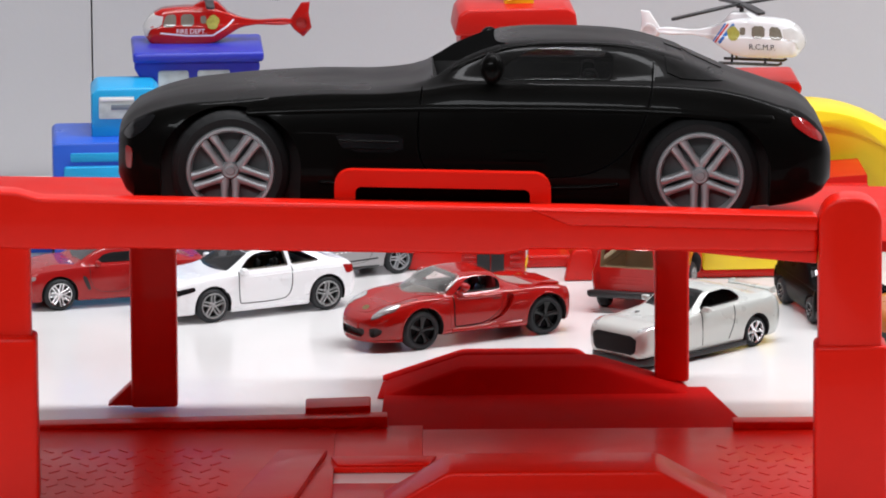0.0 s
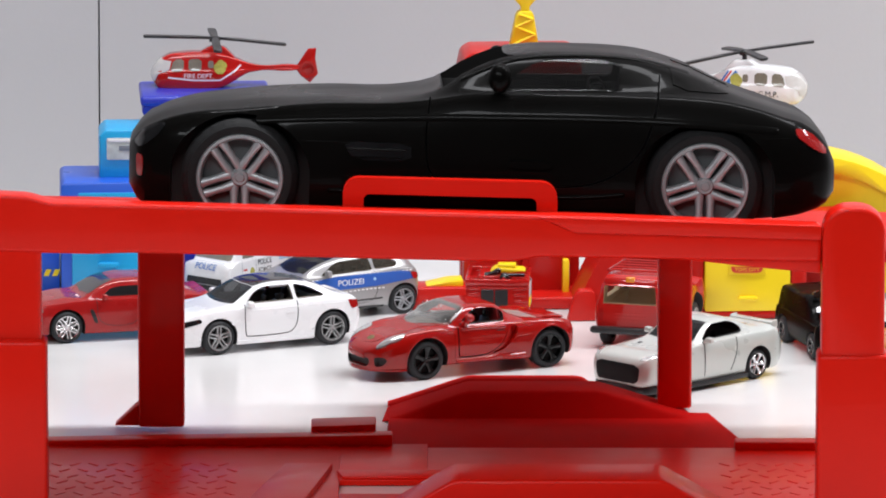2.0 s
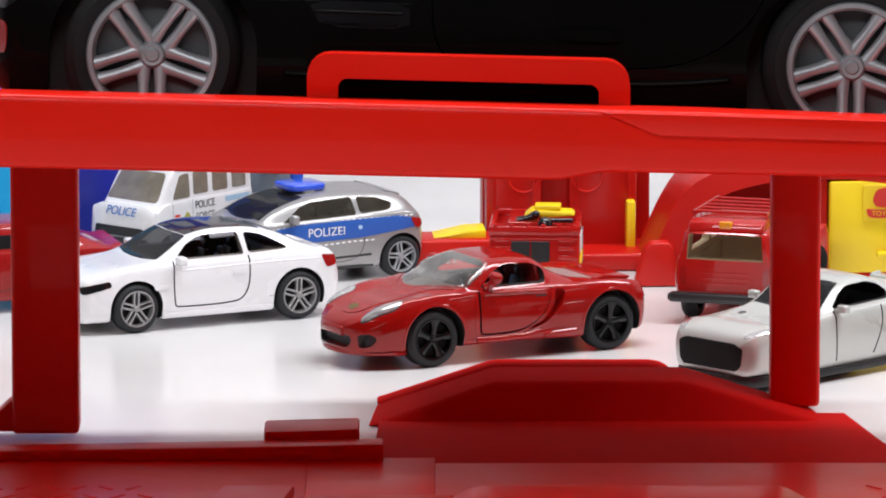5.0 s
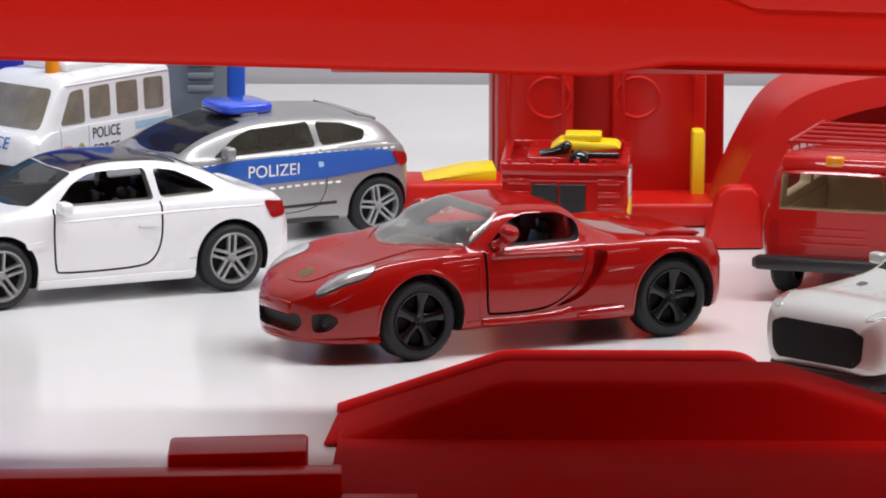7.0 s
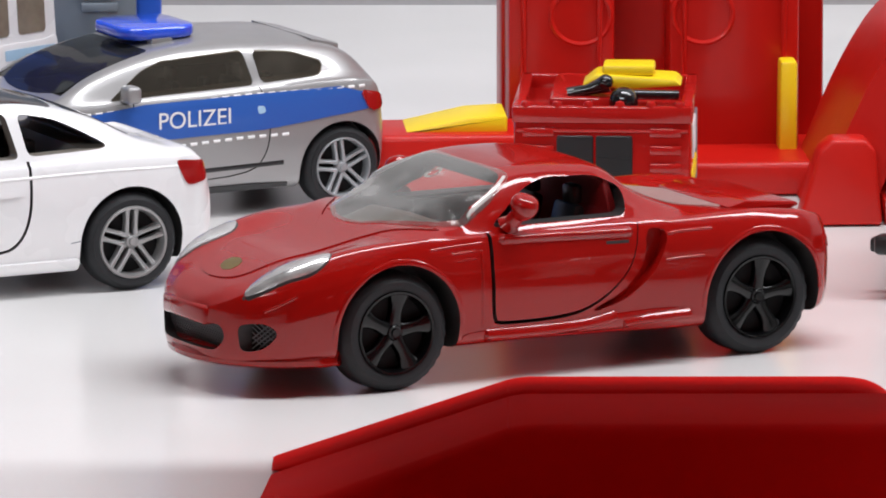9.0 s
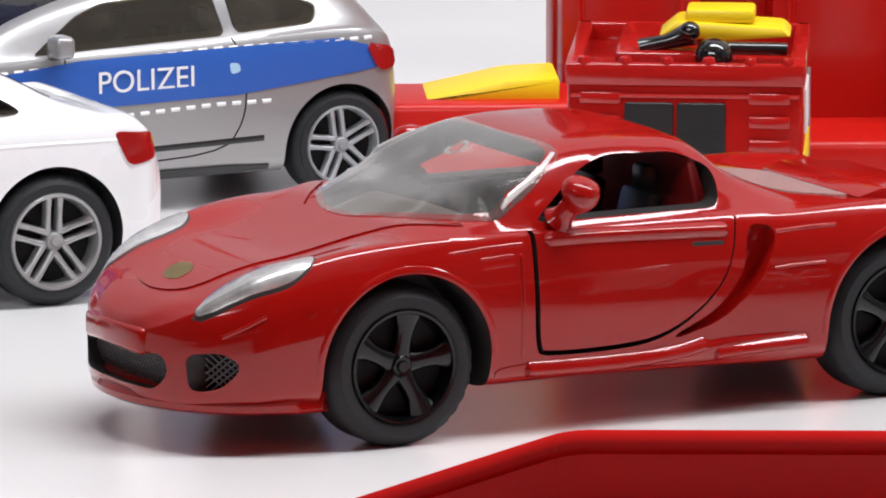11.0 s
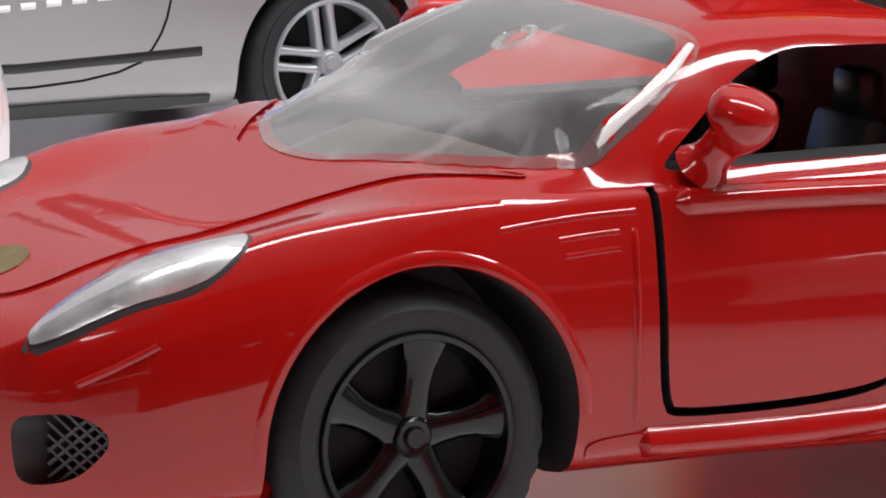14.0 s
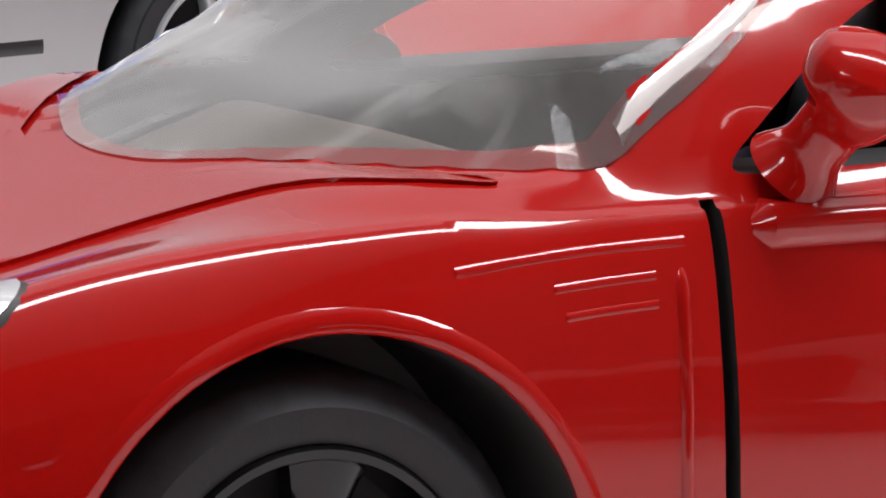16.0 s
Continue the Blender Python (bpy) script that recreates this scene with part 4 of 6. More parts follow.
BONNET = mirrored([(43.6, 0), (43.2, 3.0), (42.2, 5.0), (40.4, 6.2), (37.6, 6.6), (33, 7.2), (28, 8.6), (24, 10.4), (20, 13.4), (17.4, 14.4), (18.4, 13.4), (21.6, 10.6), (24.2, 6.4), (25.2, 3.0), (25.5, 0)])
SCREEN = mirrored([(24.4, 0), (24.1, 3.0), (22.6, 6.8), (19.8, 10.6), (16.8, 13.2), (14.1, 14.5), (10.6, 13.7), (7.9, 12.5), (5.6, 11.3), (6.2, 6.0), (6.5, 0)])
por_root, por_tree = model_car(
    "model_car", "glossy dark red die-cast sports car with black five-spoke wheels", "toy car",
    pose(0.00831, 0.02266, 0, 0, 0, -151.5), POR, POR_RED, ((25.1, 7.7), (-29.0, 7.7)), 8.8,
    dict(r=7.75, width=6.0, rim=5.55, spokes=5, rim_mat=M["rim_black"], well_mat=M["black_rubber"], curved=0.03, lip=0.42, turn=radians(98), broad=1.1), 16.5,
    cabin=([(9.5, 9.2), (9.5, 22), (6, 25.2), (5.2, 25.0), (-6, 25.2), (-9.5, 23), (-10.5, 20), (-9, 9.2)], 12.0, 19.5, 9.2, 26),
    plan_cut=(fillet(mirrored([(23.8, 0), (23.5, 3.0), (22.0, 6.6), (19.2, 10.2), (16.4, 12.6), (13.8, 13.6), (10.6, 12.9), (8.0, 11.8), (6.7, 10.4)]), 1.0),),
    side_windows=(fillet([(10.6, 20.0), (4.2, 24.4), (1.0, 25.4), (-6.6, 25.1), (-10.6, 23.2), (-10.0, 19.9)], 1.4),),
    grooves=(([(11.2, 19.4), (11.2, 15), (11.0, 8.1), (9.8, 7.6), (2, 7.6), (-2.6, 8.2), (-6.8, 10.6), (-9.8, 14.0), (-10.9, 19.0)], 0.8, lambda u, v: 0.26 if u > 10.4 else 0.08 + 0.17 * max(0.0, min(1.0, (u + 9) / 9))),),
    recesses=((soften([(-12.0, 18.4), (-14.8, 18.0), (-14.8, 16.2), (-12.8, 12.4), (-9.0, 9.3), (-4.2, 7.9), (-3.8, 8.3), (-8.4, 10.4), (-11.3, 13.8)], 2), 1.1),),
    holes=((fillet([(-8.2, 9.4), (8.2, 9.4), (8.8, 7.6), (7.2, 5.9), (-7.2, 5.9), (-8.8, 7.6)], 0.9), 43.2), (fillet([(10.4, 9.6), (13.2, 10.0), (14.2, 8.6), (12.8, 6.4), (10.6, 6.0)], 1.0), 38.4), (fillet([(-10.4, 9.6), (-13.2, 10.0), (-14.2, 8.6), (-12.8, 6.4), (-10.6, 6.0)], 1.0), 38.4)),
    arch_up=0.1, arch_back=0.4, count=150, shape=low_cowl,
    skins=(
        ("windscreen", "top", fillet(SCREEN, 1.3), M["hazy"], dict(skin=dict(lift=0.06, rings=12, step=0.6), label="hazy clear plastic windscreen")),
        ("bonnet", "top", soften(BONNET, 2), POR_RED, dict(skin=dict(lift=0.16, rings=12, step=0.5))),
        ("head_lamp", "top", soften(LAMP), M["lamp_glass"], dict(skin=dict(lift=0.18, dome=0.4, rings=8, step=0.4), label="silvered teardrop head lamp")),
        ("head_lamp", "top", soften([(x, -11.2 - (y - 9.4) * 0.72) for x, y in LAMP]), M["lamp_glass"], dict(skin=dict(lift=0.18, dome=0.4, rings=8, step=0.4), label="silvered teardrop head lamp")),
        ("emblem", "top", fillet([(41.9, 0.3), (41.5, 1.8), (40.4, 2.0), (39.4, 1.2), (39.0, -0.3), (39.4, -1.8), (40.5, -2.0), (41.5, -1.2)], 0.35), M["gold"], dict(skin=dict(lift=0.22, rings=3, step=0.4), label="small worn gold crest shape")),
        ("engine_cover", "top", fillet([(-13.4, 9.4), (-13.4, -9.4), (-28.5, -8.2), (-28.5, 8.2)], 2.0), M["pale_mesh"], dict(skin=dict(lift=0.10, rings=6), label="pale mesh engine cover")),
        ("sill", "both", soften([(15.3, 6.6), (12, 6.9), (2, 6.7), (-4, 7.1), (-10, 7.6), (-18.2, 7.6), (-18.4, 5.2), (15.3, 5.4)], 2), POR_RED, dict(skin=dict(lift=0.12, dome=0.35, rings=8))),
        ("tail_lamp", "rear", soften([(9, 15.2), (13.2, 14.8), (13.2, 12.6), (9, 12.8)]), M["red_glass"], dict(skin=dict(lift=0.15, rings=3))),
        ("tail_lamp", "rear", soften([(-9, 15.2), (-13.2, 14.8), (-13.2, 12.6), (-9, 12.8)]), M["red_glass"], dict(skin=dict(lift=0.15, rings=3))),
    ),
    strips=(
        ("door_ledge", "both", [(10.0, 18.6), (3, 18.5), (-10.0, 18.0)], 1.5, POR_RED, 0.6),
        ("sill_ledge", "both", [(12.4, 6.3), (3, 6.1), (-4, 6.4), (-7.6, 7.2)], 1.7, POR_RED, 0.85),
        ("sill_ledge", "both", [(-8.0, 6.1), (-13, 6.4), (-18.6, 6.6)], 1.6, POR_RED, 0.9),
        ("screen_edge", "top", [(13.4, 13.9), (10.4, 13.1), (7.8, 12.0), (6.2, 10.8)], 0.5, M["milky"], 0.10),
        ("screen_edge", "top", [(20.6, -9.4), (18.4, -11.4), (13.4, -13.9), (10.4, -13.1), (7.8, -12.0)], 0.8, M["milky"], 0.12),
        ("lamp_gap", "top", LAMP + LAMP[:2], 0.5, M["interior"], 0.12),
        ("lamp_gap", "top", [(x, -11.2 - (y - 9.4) * 0.72) for x, y in LAMP + LAMP[:2]], 0.5, M["interior"], 0.12),
        ("lamp_crease", "both", [(42.4, 11.4), (40.6, 12.4), (38.8, 13.4)], 0.4, POR_RED, 0.14),
        ("door_handle", "both", [(-5.8, 16.9), (-9.2, 16.8)], 0.55, M["interior"], 0.05),
        ("gill_bead", "both", [(20.3, 18.0), (16.5, 18.3), (12.4, 18.35)], 0.4, POR_RED, 0.07),
        ("gill_bead", "both", [(17.0, 17.25), (15.2, 17.35), (13.5, 17.4)], 0.34, POR_RED, 0.06),
        ("gill_bead", "both", [(16.7, 16.4), (15.0, 16.5), (13.5, 16.55)], 0.34, POR_RED, 0.06),
        ("wing_bead", "both", [(-15.0, 17.4), (-18, 17.6), (-21.5, 17.6)], 0.42, POR_RED, 0.15),
        ("wing_bead", "both", [(-14.6, 14.0), (-17, 14.15), (-20, 14.2)], 0.36, POR_RED, 0.14),
        ("wing_bead", "both", [(12.6, 17.6), (12.7, 12), (12.5, 7.2)], 0.5, POR_RED, 0.2),
    ))
for hx, hz in ((25.1, 7.7), (-29.0, 7.7)):
    for sd in ("left", "right"):
        line = [(hx - 0.4 + 9.2 * math.cos(radians(a)), hz + 0.1 + 9.2 * math.sin(radians(a))) for a in range(-4, 185, 7)]
        part("arch_lip", strip(por_tree, line, sd, 0.8, 0.10), POR_RED, por_root)
bm = bmesh.new()
outer = bend([(33.4, 15.4), (36, 15.6), (38.8, 14.8), (42.6, 12.9), (45.8, 9.2), (47.6, 5.0), (48.3, 0), (47.6, -5.0), (45.8, -9.2), (42.6, -12.9), (38.8, -14.8), (36, -15.6), (33.4, -15.4)], 2)
inner = [(x * 0.9 + 0.4, y * 0.82) for x, y in outer]
lo, hi = [], []
rings = [[bm.verts.new((x + nx, y * (1 + ny), z)) for x, y in pts] for pts, z, nx, ny in ((inner, 4.2, 0, 0), (outer, 3.9, -0.9, -0.03), (outer, 4.2, -0.4, -0.005), (outer, 4.8, -0.3, -0.005), (outer, 5.2, -0.6, -0.025), (outer, 5.9, -1.4, -0.05), (inner, 6.1, 0, 0))]
for p, q in zip(rings, rings[1:] + rings[:1]):
    for i in range(len(outer) - 1):
        bm.faces.new((p[i], p[i + 1], q[i + 1], q[i]))
bm.faces.new([r[0] for r in rings]), bm.faces.new([r[-1] for r in rings][::-1])
part("nose_lip", bm, POR_RED, por_root)
bm = bmesh.new()
for v in box(bm, 45.0, 48.2, -6.0, 6.0, 9.0, 11.5, 0.5, 3):
    v.co.x -= 0.019 * v.co.y**2
part("front_plate", bm, POR_RED, por_root, "red moulded plate on the nose")
for y0, y1, x in ((-8.4, 8.4, 45.0), (10.8, 13.8, 43.3), (-13.8, -10.8, 43.3)):
    bm = bmesh.new()
    k = int((y1 - y0 + 3.6) / 0.62)
    for i in range(k):
        for sg in (1, -1):
            ya = y0 - 1.7 + i * 0.62
            p, q = (ya, 5.9), (ya + 3.6, 9.7)
            if sg < 0:
                p, q = (ya, 9.7), (ya + 3.6, 5.9)
            f0, f1 = max(0.0, (y0 - p[0]) / 3.6), min(1.0, (y1 - p[0]) / 3.6)
            if f1 - f0 > 0.1:
                x0 = x
                sl = 0 if abs(y0) < 9 else 0.85
                tube(bm, [(x0 - sl * (abs(p[0] + (q[0] - p[0]) * f) - 10.4), p[0] + (q[0] - p[0]) * f, p[1] + (q[1] - p[1]) * f) for f in (f0, f1)], 0.12, 5)
    part("grille_mesh", bm, M["mesh_grey"], por_root, "black mesh in the air intake")
bm = bmesh.new()
prism(bm, [(-28, 18.7), (-31, 19.4), (-38.6, 18.7), (-39.4, 18.0), (-36.5, 17.4), (-29, 17.8)], -9.6, 9.6, "y", 0.5, 2)
part("rear_spoiler", bm, POR_RED, por_root)
bm = bmesh.new()
tube(bm, [(4, 5.6, 17.0), (6.5, 5.6, 17.6)], 0.5, 8)
lathe(bm, [(1.7, -0.25), (2.1, 0), (1.7, 0.25), (1.5, 0)], 24, "x", (4.0, 5.6, 17.2))
part("steering_wheel", bm, M["black_plastic"], por_root)
bm = bmesh.new()
prism(bm, [(9, 11), (21.0, 16.6), (20.0, 18.2), (15, 19.8), (9, 18.2)], -10.2, 10.2, "y", 0.6, 3)
part("dashboard", bm, M["dash"], por_root, "grey-brown dashboard")
bm = bmesh.new()
prism(bm, [(-9.6, 9.6), (-10.6, 20.4), (-9.2, 24.4), (-8.4, 24.2), (-9.4, 20), (-8.6, 9.6)], -10.8, 10.8, "y", 0.2, 1)
part("bulkhead", bm, M["inner_red"], por_root)
bm = bmesh.new()
lathe(bm, [(1.0, -0.1), (1.35, 0.12), (1.0, 0.25), (0.8, 0.1)], 24, "z", (0, 0, 0))
bmesh.ops.transform(bm, matrix=Matrix.Translation((10.8, 0, 25.0)) @ Matrix.Rotation(radians(24), 4, "Y"), verts=bm.verts)
part("mirror_mount", bm, M["hazy"], por_root, "moulded ring in the windscreen")
seats(por_root, (-2.4,), 5.6, 9.6, 1.12)
STALK = smooth_rows([(0.0, 7.9, 15.0, 20.0, 1.6), (0.2, 7.6, 15.6, 20.7, 1.1), (0.4, 7.3, 16.3, 21.5, 1.05), (0.55, 7.0, 16.8, 22.1, 1.5), (0.72, 6.8, 17.2, 22.8, 1.9), (0.86, 6.6, 17.5, 23.6, 1.75), (0.95, 6.5, 17.7, 24.1, 1.2), (1.0, 6.45, 17.8, 24.4, 0.15)], 40, 0.0)
for sg in (1, -1):
    bm = bmesh.new()
    tube(bm, [(x, sg * y, z) for _, x, y, z, r in STALK], [max(r, 0.1) for *_, r in STALK], 28)
    part("wing_mirror", bm, POR_RED, por_root, "rounded red wing mirror on a stalk")

# ---------------------------------------------------------------- white coupe
BMW = [(42.5, 5.5, 9, 11.5, 8, 12, 5), (41, 3.8, 13, 14, 12, 14.4, 8), (37, 3.2, 15.4, 16, 14, 16.4, 9), (30, 3.2, 16.2, 17.2, 15, 17.8, 10), (23, 3.2, 16.4, 17.8, 15.2, 18.6, 11), (18, 3.2, 16.4, 18.1, 15.2, 19.6, 12.5),
       (13, 3.2, 16.4, 18.3, 15.2, 22.6, 12.3), (7.5, 3.2, 16.4, 18.5, 15.1, 25.7, 11.6), (2, 3.2, 16.4, 18.6, 15.1, 27.0, 11.4), (-8, 3.2, 16.4, 18.7, 15.1, 27.2, 11.2), (-16, 3.2, 16.4, 18.8, 15.1, 26.0, 11),
       (-22, 3.2, 16.5, 18.8, 15.1, 23.9, 11.2), (-27.5, 3.3, 16.5, 18.7, 15.1, 21.0, 11.5), (-32.4, 3.5, 16, 18.4, 14.8, 19.4, 11.5), (-36.6, 4.2, 15, 17.6, 13.8, 18.2, 11), (-38.6, 5.8, 12.5, 14.5, 11, 15, 8)]
bmw_root, bmw_tree = model_car(
    "model_car", "glossy white die-cast coupe with black roof and grey spoked wheels", "toy car",
    pose(-0.0717, 0.0722, 0, 0, 0, -153.7) @ Matrix.Scale(0.98, 4), BMW, M["white_paint"], ((25, 6.9), (-25, 6.9)), 7.9,
    dict(r=6.9, width=5.2, rim=5.2, spokes=5, rim_mat=M["grey_rim"], twin=True, lip=0.45, turn=radians(90), broad=0.85, well_mat=M["black_rubber"]), 16.4,
    cabin=([(17.6, 19.8), (22, 30), (9.2, 26.0), (7, 24.8), (-12, 25.6), (-17, 24.0), (-19, 20), (-16, 8), (13, 8), (15, 17.5)], 12.2, 19, 9.6, 26),
    side_windows=(fillet([(12.8, 19.4), (8.6, 23.4), (5.0, 25.2), (2, 25.6), (-7.4, 25.7), (-8.6, 19.6)], 0.9), fillet([(-10, 19.8), (-9.2, 25.6), (-14.5, 24.6), (-19.5, 22.2), (-22.2, 20.6), (-21.6, 20.1)], 1.2)),
    grooves=(([(13.2, 19.2), (13.8, 14), (13.4, 7.2), (12.4, 6.4), (-5, 6.5), (-8, 8), (-9.6, 12), (-9.8, 19.2)], 0.5),),
    inside=M["dash"],
    skins=(
        ("windscreen", "top", fillet(mirrored([(19.6, 0), (19.2, 6), (17.6, 12.4), (12.6, 11.6), (7.6, 10.3), (8.4, 0)]), 1.0), M["smoke"], dict(skin=dict(lift=0.06, rings=8, step=0.8), label="smoked windscreen")),
        ("roof_panel", "top", fillet(mirrored([(8.0, 0), (7.4, 9.6), (-15.5, 9.9), (-15.9, 0)]), 1.0), M["gloss_black"], dict(skin=dict(lift=0.1, rings=8), label="gloss black roof panel")),
        ("rear_window", "top", fillet([(-17.4, -9.4), (-17.4, 9.4), (-28, 9), (-28, -9)], 1.5), M["gloss_black"], dict(skin=dict(lift=0.1, rings=4))),
        ("head_lamp", "left", fillet([(41.2, 13.8), (33, 15.2), (32.4, 13.6), (40.6, 11.6)], 0.8), M["gloss_black"], dict(skin=dict(lift=0.12), label="black head lamp")),
        ("head_lamp", "right", fillet([(41.2, 13.8), (33, 15.2), (32.4, 13.6), (40.6, 11.6)], 0.8), M["gloss_black"], dict(skin=dict(lift=0.12), label="black head lamp")),
        ("grille", "front", soften([(-11, 8.4), (11, 8.4), (10, 4.8), (-10, 4.8)], 1), M["black_plastic"], dict(skin=dict(lift=0.12))),
        ("tail_lamp", "both", fillet([(-32.0, 17.9), (-36.8, 17.5), (-37.4, 14.8), (-33.6, 14.2)], 0.9), M["red_glass"], dict(skin=dict(lift=0.15), label="red tail lamp")),
        ("door_handle", "both", fillet([(-4.6, 15.4), (-8.2, 15.5), (-8.2, 14.6), (-4.6, 14.5)], 0.4), M["white_paint"], dict(skin=dict(lift=0.3, rings=3))),
        ("side_gill", "both", fillet([(20.0, 12.8), (15.0, 13.4), (15.0, 11.9), (19.4, 11.6)], 0.5), M["white_paint"], dict(skin=dict(lift=0.3, rings=3))),
        ("sill", "both", fillet([(17, 5.2), (-17, 5.2), (-17, 3.7), (17, 3.7)], 0.5), M["white_paint"], dict(skin=dict(lift=0.5, rings=3))),
    ),
    strips=(("body_crease", "both", [(13, 16.6), (-20, 17.2), (-33, 17.0)], 0.5, M["white_paint"], 0.12), ("bumper_seam", "both", [(-15.6, 7.4), (-17.2, 7.6)], 0.3, M["grey_toy"], 0.03)))
seats(bmw_root, (-1.5, -9.5), 5.6, 8.2, 1.05)
for sg in (1, -1):
    bm = bmesh.new()
    box(bm, 10.6, 13.4, sg * 17.4 - 1.9, sg * 17.4 + 1.9, 18.4, 20.9, 0.8, 3)
    box(bm, 11.3, 12.8, sg * 15.6 - 1, sg * 15.6 + 1, 18.2, 19.2, 0.3)
    part("wing_mirror", bm, M["white_paint"], bmw_root)

# ---------------------------------------------------------------- silver and blue police hatchback
POL = scaled([(38.5, 5, 9, 11, 8, 11.6, 5), (37, 3.6, 13, 13.5, 11.5, 14, 8), (33, 3.2, 15.4, 15.8, 14, 16.2, 9), (26, 3.2, 16.2, 17, 15, 17.6, 11), (21, 3.2, 16.4, 17.6, 15.2, 19.0, 12.5), (17, 3.2, 16.4, 17.9, 15.2, 21.2, 12.5),
              (10, 3.2, 16.4, 18.1, 15.2, 23.7, 12), (4, 3.2, 16.4, 18.3, 15.1, 25.0, 11.6), (-5, 3.2, 16.4, 18.5, 15.1, 25.5, 11.4), (-14, 3.2, 16.4, 18.9, 15.1, 25.2, 11.4), (-21, 3.2, 16.4, 19.2, 15, 24.6, 11.2),
              (-24.6, 3.3, 16.3, 19.2, 14.9, 23.6, 11.2), (-27.2, 3.5, 15.9, 18.9, 14.6, 22.0, 11.0), (-29.0, 3.8, 15.4, 18.4, 14.2, 20.0, 10.8), (-30.4, 4.2, 14.6, 17.2, 13.4, 18.0, 10.4), (-31.4, 5.5, 13, 14.5, 11.5, 15.2, 8)], 1.18)
pol_root, pol_tree = model_car(
    "police_car", "silver die-cast police hatchback with blue stripe and roof light", "toy car",
    pose(-0.0424, 0.1385, 0, 0, 0, -153.0), POL, M["silver_paint"], ((27.6, 7.1), (-27.6, 7.1)), 8.3,
    dict(r=7.2, width=5.4, rim=5.3, spokes=5, rim_mat=M["silver"], twin=True, lip=0.35, turn=radians(80), broad=0.85, well_mat=M["black_rubber"]), 19.0,
    cabin=([(24.0, 22.6), (29, 38), (8.6, 28.8), (5.6, 27.9), (-15, 28.4), (-23, 27.2), (-26, 25), (-23, 9), (14, 9), (19, 20)], 14, 21.6, 11.4, 30),
    side_windows=(fillet([(16.2, 21.9), (9.6, 26.0), (5.6, 27.4), (-10.2, 28.2), (-11.2, 22.8)], 0.8), fillet([(-12.6, 23.0), (-12.0, 28.1), (-19.4, 27.4), (-25.0, 25.6), (-24.0, 23.6)], 1.0)),
    inside=M["dash"],
    grooves=(([(12.2, 22.2), (12.8, 14), (12.2, 7.0), (-9.5, 7.0), (-13, 11), (-13.5, 17), (-12, 22.3)], 0.3, lambda u, v: 0.11),),
    skins=(
        ("windscreen", "top", fillet(mirrored([(25.8, 0), (25.2, 6), (23.4, 12.8), (16, 12.6), (6.4, 11.5), (7.0, 0)]), 1.0), M["smoke"], dict(skin=dict(lift=0.06, rings=8, step=1.0), label="smoked windscreen")),
        ("side_stripe", "both", [(34, 18.2), (22, 19.6), (10, 20.8), (-12, 21.2), (-27, 21.4), (-33, 19.8), (-33, 17.2), (-27, 16.6), (-18, 15.6), (-12, 15.0), (8, 14.6), (17, 14.6), (22, 16.0), (34, 16.2)], M["blue_stripe"], dict(skin=dict(lift=0.13, rings=12, step=0.5), label="blue police stripe")),
        ("tail_lamp", "both", soften([(-31.0, 20.6), (-35.6, 19.6), (-36, 17.0), (-33.0, 16.6)], 1), M["red_glass"], dict(skin=dict(lift=0.4))),
        ("side_window", "both", fillet([(16.5, 21.7), (9.6, 26.2), (5.6, 27.6), (-10.0, 28.4), (-11.0, 22.6)], 0.8), M["brown_pane"], dict(skin=dict(lift=0.05, rings=8), label="brown tinted side window")),
        ("rear_side_window", "both", fillet([(-12.8, 22.8), (-12.2, 28.3), (-19.4, 27.6), (-25.2, 25.7), (-24.2, 23.4)], 1.0), M["brown_pane"], dict(skin=dict(lift=0.05, rings=8), label="brown tinted side window")),
        ("sill", "both", soften([(17, 5.6), (-17, 5.6), (-17, 4.6), (17, 4.6)], 1), M["black_plastic"], dict(skin=dict(lift=0.3, rings=3))),
        ("rear_window", "rear", soften([(-9, 26.6), (9, 26.6), (11, 22.4), (-11, 22.4)], 1), M["gloss_black"], dict(skin=dict(lift=0.12))),
    ))
seats(pol_root, (-2, -14), 6.8, 9.2, 1.15)
bm = bmesh.new()
prism(bm, rounded(-5.5, 9.0, -8.0, 8.0, 4.0), 30.1, 32.4, "z", 0.8, 3)
part("light_bar", bm, M["blue_lamp"], pol_root, "translucent blue light bar")
bm = bmesh.new()
for y in (-7, 7):
    box(bm, 0, 4, y - 1.2, y + 1.2, 28.8, 30.4, 0.2)
part("light_bar_foot", bm, M["silver_paint"], pol_root)
bm = bmesh.new()
prism(bm, [(-24.5, 29.2), (-30.2, 27.9), (-30.0, 26.8), (-25.5, 27.4)], -12.2, 12.2, "y", 0.4, 2)
part("roof_spoiler", bm, M["silver_paint"], pol_root)
part("sill_trim", strip(pol_tree, [(14, 9.2), (0, 8.6), (-16, 9.0)], "left", 0.9, 0.12), M["black_plastic"], pol_root)
for sg in (1, -1):
    bm = bmesh.new()
    box(bm, 12.2, 15.0, sg * 20.2 - 1.9, sg * 20.2 + 1.9, 21.6, 24.6, 0.8, 3)
    box(bm, 13, 14.4, sg * 18 - 1.2, sg * 18 + 1.2, 21.4, 22.4, 0.3)
    part("wing_mirror", bm, M["silver_paint"], pol_root)
# the body sits low over round wheels
pol_root.scale = (0.83, 0.83, 0.835)
for c in pol_root.children:
    if c.name.startswith("wheel"):
        c.location.z = 7.2 * MM
